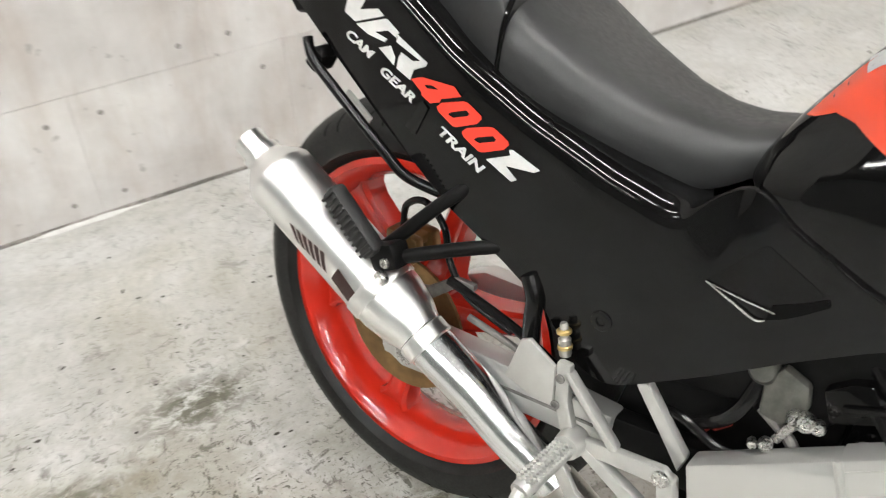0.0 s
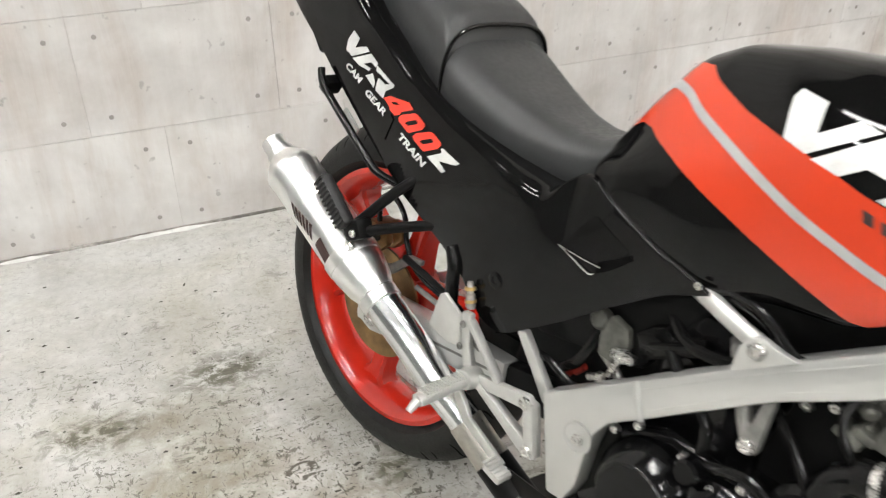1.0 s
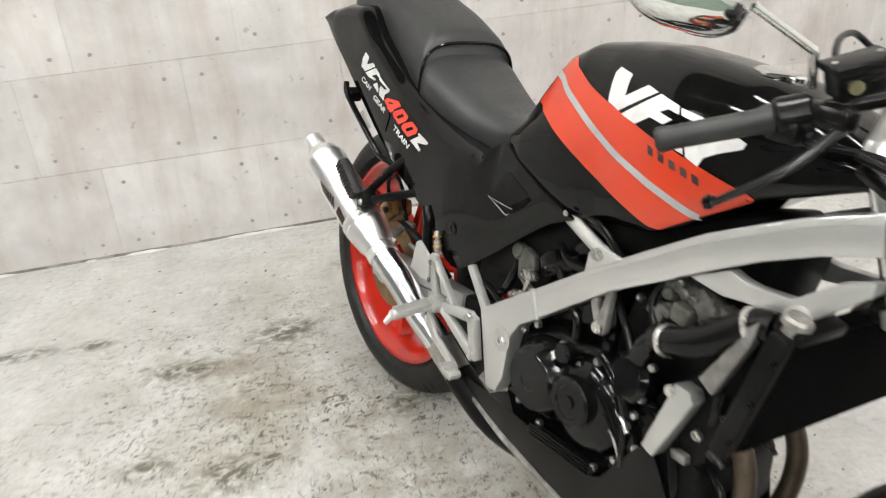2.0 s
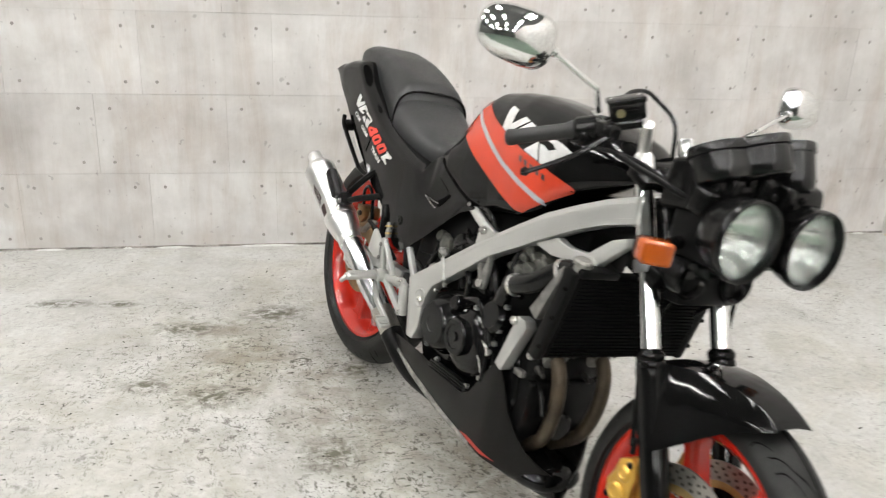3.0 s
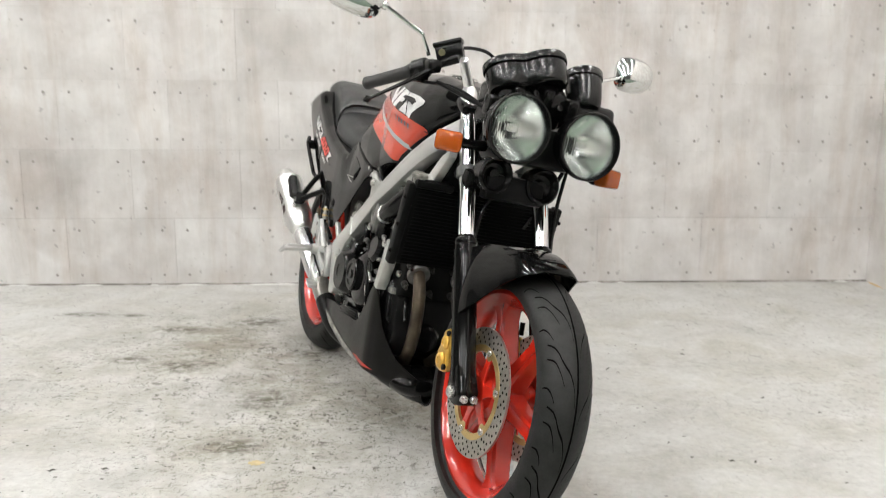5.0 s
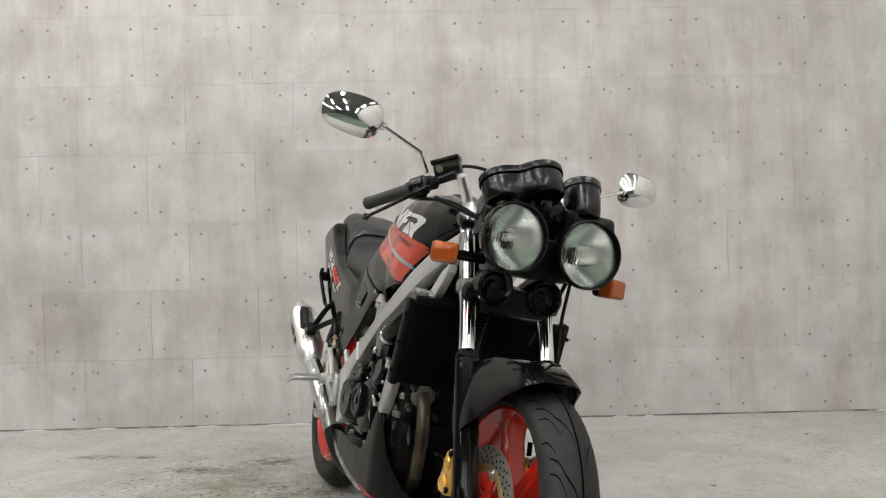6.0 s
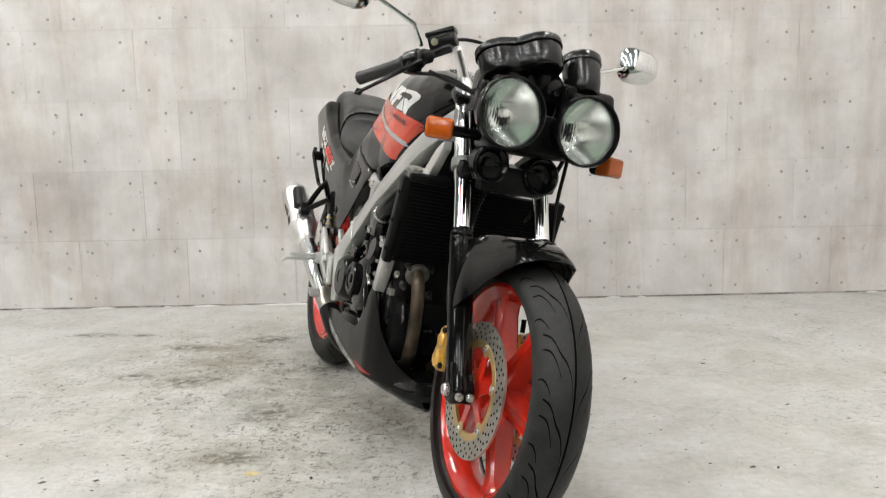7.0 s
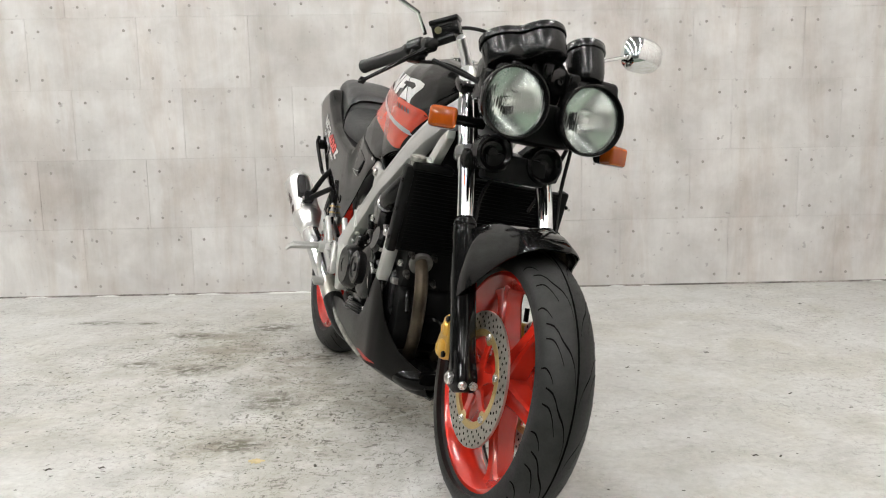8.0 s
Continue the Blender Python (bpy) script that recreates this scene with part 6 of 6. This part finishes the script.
for s in SIDES:
    bc = part("belly_cowl", belly(s), COWL_GREY, bike, "dusty black belly cowl with a red stripe", smooth=40)
    edge = [(x, s * (float(np.interp(x, [0.25, 0.4, 0.6, 0.75, 0.8, 0.84], [0.125, 0.143, 0.15, 0.15, 0.13, 0.095])) - 0.0095), float(np.interp(x, [0.25, 0.34, 0.54, 0.75, 0.82, 0.86], [0.215, 0.2, 0.17, 0.15, 0.145, 0.145])) + 0.001) for x in np.linspace(0.27, 0.7, 14)]
    part("scuffed_edge", tube(edge, [0.004 + 0.003 * math.sin(k / 13 * math.pi) for k in range(14)], 10, 2), SCUFF, bc, "scuffed dusty lower edge")
    part("cowl_vent", prism([(0.475, 0.248), (0.48, 0.262), (0.5, 0.27), (0.6, 0.276), (0.64, 0.272), (0.648, 0.262), (0.63, 0.248), (0.52, 0.24)], s * 0.14, s * 0.128, 0.002), BLACK_MATT, bc)
    part("vent_slat", merged(*[box((0.56, s * 0.141, 0.252 + 0.0068 * k), (0.15, 0.005, 0.003), 0.001, (0, -3, 0)) for k in range(4)]), BLACK_ENGINE, bc)
nose = []
for i in range(9):
    f = i / 8
    x = 0.8 + 0.088 * math.sin(f * math.pi / 2)
    k = max(0.03, math.cos(f * math.pi / 2)) ** 0.6
    nose.append([(x, 0.09 * k * math.cos(a), 0.145 + 0.04 * k * math.sin(a)) for a in np.linspace(0, math.tau, 33)[:-1]])
part("cowl_nose", loft(nose), BLACK_GLOSS, bike, "gloss black rounded cowl nose", smooth=70)
part("side_stand", tube([(0.43, 0.1, 0.2), (0.42, 0.13, 0.17), (0.37, 0.235, 0.062), (0.365, 0.25, 0.056)], [0.014, 0.012, 0.011, 0.012], 14), BLACK_MATT, bike, "black steel side stand")

# ---- prints and painted bands, laid on the curved panels ----
from mathutils.bvhtree import BVHTree


def hull_of(ob):
    bm = bmesh.new()
    bm.from_mesh(ob.data)
    tree = BVHTree.FromBMesh(bm)
    bm.free()
    return tree


def laid(bm, tree, s=-1, lift=0.0012, fine=0.009):
    """Cuts a flat shape fine, presses it onto a panel from the side, and gives it thickness."""
    bm.normal_update()
    bmesh.ops.triangulate(bm, faces=bm.faces[:])
    for _ in range(6):
        long = [e for e in bm.edges if e.calc_length() > fine]
        if not long:
            break
        bmesh.ops.subdivide_edges(bm, edges=long, cuts=1)
        bmesh.ops.triangulate(bm, faces=[f for f in bm.faces if len(f.verts) > 3])
    lost = []
    LAID.add(id(bm))
    for v in bm.verts:
        v.co = settled(v.co)
        hit, nor, _, _ = tree.ray_cast(Vector((v.co.x, s * 0.5, v.co.z)), Vector((0, -s, 0)))
        if hit is None:
            lost.append(v)
        else:
            if nor.y * s < 0:
                nor = -nor
            v.co = hit + nor.lerp(Vector((0, s, 0)), 0.5) * lift
    if lost:
        bmesh.ops.delete(bm, geom=lost, context="VERTS")
    return bm


def shape(points):
    bm = bmesh.new()
    bm.faces.new([bm.verts.new((x, 0, z)) for x, z in points])
    return bm


def band(line, widths):
    """A strip of varying half-width along a smooth line in x and z."""
    pts = smoothed([(x, 0, z) for x, z in line], 8)
    ws = np.interp(np.linspace(0, len(widths) - 1, len(pts)), range(len(widths)), widths).tolist()
    up, dn = [], []
    for i, p in enumerate(pts):
        d = (pts[min(i + 1, len(pts) - 1)] - pts[max(i - 1, 0)]).normalized()
        n = Vector((-d.z, 0, d.x))
        up.append(p + n * ws[i])
        dn.append(p - n * ws[i])
    bm = bmesh.new()
    a = [bm.verts.new(p) for p in up]
    b = [bm.verts.new(p) for p in dn]
    for i in range(len(a) - 1):
        bm.faces.new((a[i], a[i + 1], b[i + 1], b[i]))
    return bm


def written(text, foot, width, height, slant, bold=0.0):
    """Letters in the cowl's falling line of print; foot is where the first letter stands."""
    cu = bpy.data.curves.new("letters", "FONT")
    cu.body, cu.size, cu.offset = text, 1.0, bold
    ob = bpy.data.objects.new("letters", cu)
    me = ob.to_mesh()
    bm = bmesh.new()
    bm.from_mesh(me)
    ob.to_mesh_clear()
    bpy.data.objects.remove(ob)
    bpy.data.curves.remove(cu)
    xs, ys = [v.co.x for v in bm.verts], [v.co.y for v in bm.verts]
    x0, kx, y0, ky = min(xs), width / (max(xs) - min(xs)), min(ys), height / (max(ys) - min(ys))
    for v in bm.verts:
        a, u = (v.co.x - x0) * kx, (v.co.y - y0) * ky
        a += slant * u
        v.co = (foot[0] + a * CA + u * SA, 0, foot[1] - a * SA + u * CA)
    return bm


CA, SA = math.cos(radians(22)), math.sin(radians(22))


def pierced(outer, inner):
    """A flat shape with an opening in it: each outer corner is joined to the nearest stretch of the opening."""
    bm = bmesh.new()
    fine = [[Vector((a[0] + (b[0] - a[0]) * k / 6, 0, a[1] + (b[1] - a[1]) * k / 6)) for a, b in zip(loop, loop[1:] + loop[:1]) for k in range(6)] for loop in (outer, inner)]
    mid = sum(fine[1], Vector()) / len(fine[1])

    def bearing(p):
        return math.atan2((p.z - mid.z) * 2, p.x - mid.x)

    def met(loop, a):
        best = None
        for p, q in zip(loop, loop[1:] + loop[:1]):
            d, e = Vector((math.cos(a), math.sin(a) / 2)), Vector((q.x - p.x, q.z - p.z))
            o = Vector((p.x - mid.x, p.z - mid.z))
            det = d.x * e.y - d.y * e.x
            if abs(det) < 1e-12:
                continue
            u, v = (o.x * e.y - o.y * e.x) / det, (o.x * d.y - o.y * d.x) / det
            if u > 0 and -1e-6 <= v <= 1 + 1e-6 and (best is None or u > best):
                best = u
        return mid + Vector((math.cos(a), 0, math.sin(a) / 2)) * best

    ways = sorted({round(bearing(Vector((x, 0, z))), 6) for loop in (outer, inner) for x, z in loop} | {round(-3.1 + 0.12 * k, 6) for k in range(52)})
    rows = [[bm.verts.new(met(loop, a)) for a in ways] for loop in fine]
    for k in range(len(ways)):
        n = (k + 1) % len(ways)
        bm.faces.new((rows[0][k], rows[0][n], rows[1][n], rows[1][k]))
    return bm


tank_tree, cowl_tree = hull_of(tank), hull_of(cowl)
UP = [(0.307, 0.809), (0.322, 0.837), (0.338, 0.864), (0.356, 0.889), (0.375, 0.912), (0.4032, 0.9146), (0.4223, 0.9024), (0.472, 0.882), (0.5272, 0.8673), (0.5815, 0.8545), (0.628, 0.8407), (0.6687, 0.8319), (0.7233, 0.8186), (0.798, 0.8), (0.805, 0.794)]
DOWN = [(0.797, 0.786), (0.67, 0.705), (0.655, 0.706), (0.604, 0.723), (0.533, 0.747), (0.453, 0.781), (0.392, 0.809), (0.355, 0.824), (0.335, 0.825), (0.318, 0.814)]
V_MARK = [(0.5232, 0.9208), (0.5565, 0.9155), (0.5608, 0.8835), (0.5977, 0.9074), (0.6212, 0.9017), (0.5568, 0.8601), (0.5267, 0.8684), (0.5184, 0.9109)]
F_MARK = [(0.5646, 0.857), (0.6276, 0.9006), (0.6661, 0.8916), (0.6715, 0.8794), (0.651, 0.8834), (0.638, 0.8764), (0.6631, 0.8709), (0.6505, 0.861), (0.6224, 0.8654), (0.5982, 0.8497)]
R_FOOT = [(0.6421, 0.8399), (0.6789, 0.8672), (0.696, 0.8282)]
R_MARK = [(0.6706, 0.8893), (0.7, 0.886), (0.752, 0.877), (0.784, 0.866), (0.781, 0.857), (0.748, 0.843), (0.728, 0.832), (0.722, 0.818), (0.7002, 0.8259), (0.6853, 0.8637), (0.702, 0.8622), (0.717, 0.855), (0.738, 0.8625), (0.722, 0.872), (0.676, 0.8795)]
for s in SIDES:
    part("red_band", laid(shape(UP + DOWN), tank_tree, s), RED_TANK, tank, "red painted band on the tank", smooth=60)
    part("grey_stripe", laid(band([(0.343, 0.866), (0.36, 0.881), (0.388, 0.879), (0.422, 0.8603), (0.49, 0.8305), (0.56, 0.8), (0.628, 0.7776), (0.688, 0.759), (0.733, 0.745)], [0.005, 0.0052, 0.0053, 0.0055, 0.0057, 0.0057, 0.0057, 0.0057, 0.0062]), tank_tree, s, 0.0019), GREY_STRIPE, tank, "grey stripe in the red band", smooth=60)
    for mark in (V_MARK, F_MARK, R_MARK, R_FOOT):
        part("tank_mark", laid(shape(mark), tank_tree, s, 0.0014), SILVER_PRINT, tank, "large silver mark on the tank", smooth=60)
    for k in range(5):
        x, z = 0.633 + 0.0205 * k, 0.8275 - 0.0052 * k
        part("print_bar", laid(shape([(x, z), (x + 0.004, z - 0.0125), (x + 0.016, z - 0.0155), (x + 0.012, z - 0.003)]), tank_tree, s, 0.0019), DARK_PRINT, tank, "small dark bar of print", smooth=60)

FOUR = ([(-0.1304, 0.7335), (-0.1135, 0.7413), (-0.0622, 0.7446), (-0.0501, 0.7357), (-0.0806, 0.7239), (-0.0827, 0.7192), (-0.0983, 0.7131), (-0.1131, 0.7191), (-0.1128, 0.7228)], [(-0.1095, 0.7329), (-0.0969, 0.7357), (-0.0863, 0.7336), (-0.104, 0.7301)])
NOUGHT = [(-0.0869, 0.7125), (-0.0798, 0.7195), (-0.0463, 0.7316), (-0.0396, 0.7318), (-0.0186, 0.7227), (-0.0171, 0.7185), (-0.0238, 0.7106), (-0.054, 0.6972), (-0.0599, 0.6969), (-0.0841, 0.7075)]
OPENING = [(-0.068, 0.7091), (-0.0626, 0.7134), (-0.0408, 0.7221), (-0.0358, 0.7192), (-0.0379, 0.7161), (-0.0596, 0.7072)]
part("letters", laid(pierced(*FOUR), cowl_tree, -1, 0.001, 0.014), RED_PRINT, cowl, "red printed 4")
for dx, dz in ((0, 0), (0.0425, -0.0178)):
    part("letters", laid(pierced(*[[(x + dx, z + dz) for x, z in loop] for loop in (NOUGHT, OPENING)]), cowl_tree, -1, 0.001, 0.014), RED_PRINT, cowl, "red printed 0")
for mark in (
    [(-0.2267, 0.8218), (-0.2085, 0.8123), (-0.2183, 0.7953), (-0.1888, 0.8033), (-0.1788, 0.7971), (-0.2267, 0.7782), (-0.2454, 0.7855), (-0.2411, 0.8045)],
    [(-0.2253, 0.7757), (-0.1742, 0.7951), (-0.1536, 0.7838), (-0.158, 0.7764), (-0.1713, 0.7814), (-0.1922, 0.7743), (-0.1715, 0.771), (-0.1761, 0.7661), (-0.2044, 0.7683)],
    [(-0.1852, 0.7564), (-0.1654, 0.7648), (-0.1575, 0.7527), (-0.159, 0.7419)],
    [(-0.1553, 0.7805), (-0.1065, 0.7604), (-0.1089, 0.7554), (-0.127, 0.7457), (-0.1317, 0.7317), (-0.1545, 0.7395), (-0.1525, 0.7534), (-0.1481, 0.7616), (-0.1295, 0.7559), (-0.1181, 0.7592), (-0.1573, 0.7715)],
    [(-0.0047, 0.6734), (0.0293, 0.6896), (0.0262, 0.6957), (0.0327, 0.6972), (0.072, 0.686), (0.0647, 0.6805), (0.0252, 0.6751), (0.043, 0.664), (0.0351, 0.6589)],
):
    part("cowl_mark", laid(shape(mark), cowl_tree, -1, 0.001), SILVER_PRINT, cowl, "silver mark on the cowl")
for word, foot, w in (("CAM", (-0.2453, 0.7558), 0.047), ("GEAR", (-0.1843, 0.7263), 0.062), ("TRAIN", (-0.0852, 0.6812), 0.077)):
    part("letters", laid(written(word, foot, w, 0.0142, 0.42, 0.04), cowl_tree, -1, 0.001, 0.014), SILVER_PRINT, cowl, "silver printed word on the cowl")
part("emblem", laid(shape([(-0.11, 0.713), (-0.1, 0.706), (-0.119, 0.664), (-0.135, 0.672)]), cowl_tree, -1, 0.002), BLACK_SATIN, cowl)
# the cowl's air scoop, its recess shade and edge glints laid on flat, and fastener
part("scoop", laid(shape([(0.2787, 0.6374), (0.3206, 0.6947), (0.327, 0.697), (0.383, 0.672), (0.384, 0.666), (0.3424, 0.6244)]), cowl_tree, -1, 0.0008), SCOOP_SHADE, cowl, "flat dull black patch painting the shade of the sunken scoop")
# no opening is cut here: black on the panel paints its shade
part("scoop_mouth", laid(shape([(0.3432, 0.6222), (0.345, 0.64), (0.3619, 0.65), (0.3897, 0.6685), (0.393, 0.662), (0.3705, 0.6404), (0.3568, 0.6295)]), cowl_tree, -1, 0.0016), RECESS_SHADE, cowl, "flat black patch painting the shade in the scoop opening")
# the edge itself is gloss black; bright strips paint the lamps' reflection along it
part("scoop_lip", laid(band([(0.2787, 0.6374), (0.3175, 0.6342), (0.3497, 0.6336)], [0.0003, 0.0008, 0.0009]), cowl_tree, -1, 0.003), STEEL, cowl, "thin steel strip painting the lamp glint on the black scoop edge")
part("scoop_lip", laid(band([(0.2787, 0.6374), (0.3072, 0.6276), (0.3331, 0.6183), (0.3432, 0.6222)], [0.0006, 0.0011, 0.0012, 0.0004]), cowl_tree, -1, 0.003), STEEL, cowl, "thin steel strip painting the lamp glint on the black scoop edge")
part("fastener", lathe([(0.013, 0), (0.013, 0.003), (0.011, 0.004), (0.006, 0.004), (0.005, 0.002), (0, 0.002)], (0.183, -0.129, 0.538), (0, -1, 0), 22), BLACK_SATIN, cowl)
part("fastener", lathe([(0.005, 0), (0.005, 0.002), (0.003, 0.003), (0, 0.003)], (0.488, -0.131, 0.672), (0, -1, 0), 14), STEEL, cowl)
# stripe on the belly cowl, and print on the silencer
for ob in [o for o in bike.children if o.name.startswith("belly_cowl")]:
    s = -1 if ob.data.vertices[len(ob.data.vertices) // 2].co.y < 0.001 and min(v.co.y for v in ob.data.vertices) < -0.05 else 1
    part("red_stripe", laid(shape([(0.66, 0.168), (0.69, 0.172), (0.75, 0.166), (0.79, 0.158), (0.75, 0.157), (0.7, 0.161)]), hull_of(ob), s, 0.001), PRIMER_RED, ob, "worn red stripe", smooth=60)
muf_tree = hull_of(muf)


def print_bar(quad, a, b, lean=0.0):
    """A bar that fills a strip, from a to b along it, of a four-cornered field."""
    q = [Vector(p) for p in quad]

    def spot(u, v):
        return tuple(q[0].lerp(q[1], u).lerp(q[3].lerp(q[2], u), v))

    bm = shape([spot(a, 0), spot(b, 0), spot(b + lean, 1), spot(a + lean, 1)])
    part("print_bar", laid(bm, muf_tree, -1, 0.0007, 0.012), DARK_PRINT, muf, "dark bar of print on the silencer")


WORD = ((-0.2405, 0.5238), (-0.1796, 0.5), (-0.1753, 0.4741), (-0.2302, 0.5013))
for k in range(6):
    print_bar(WORD, k / 6, k / 6 + 0.12, 0.03)
print_bar(((-0.1594, 0.4881), (-0.1143, 0.454), (-0.1277, 0.4344), (-0.1687, 0.4698)), 0.0, 1.0)
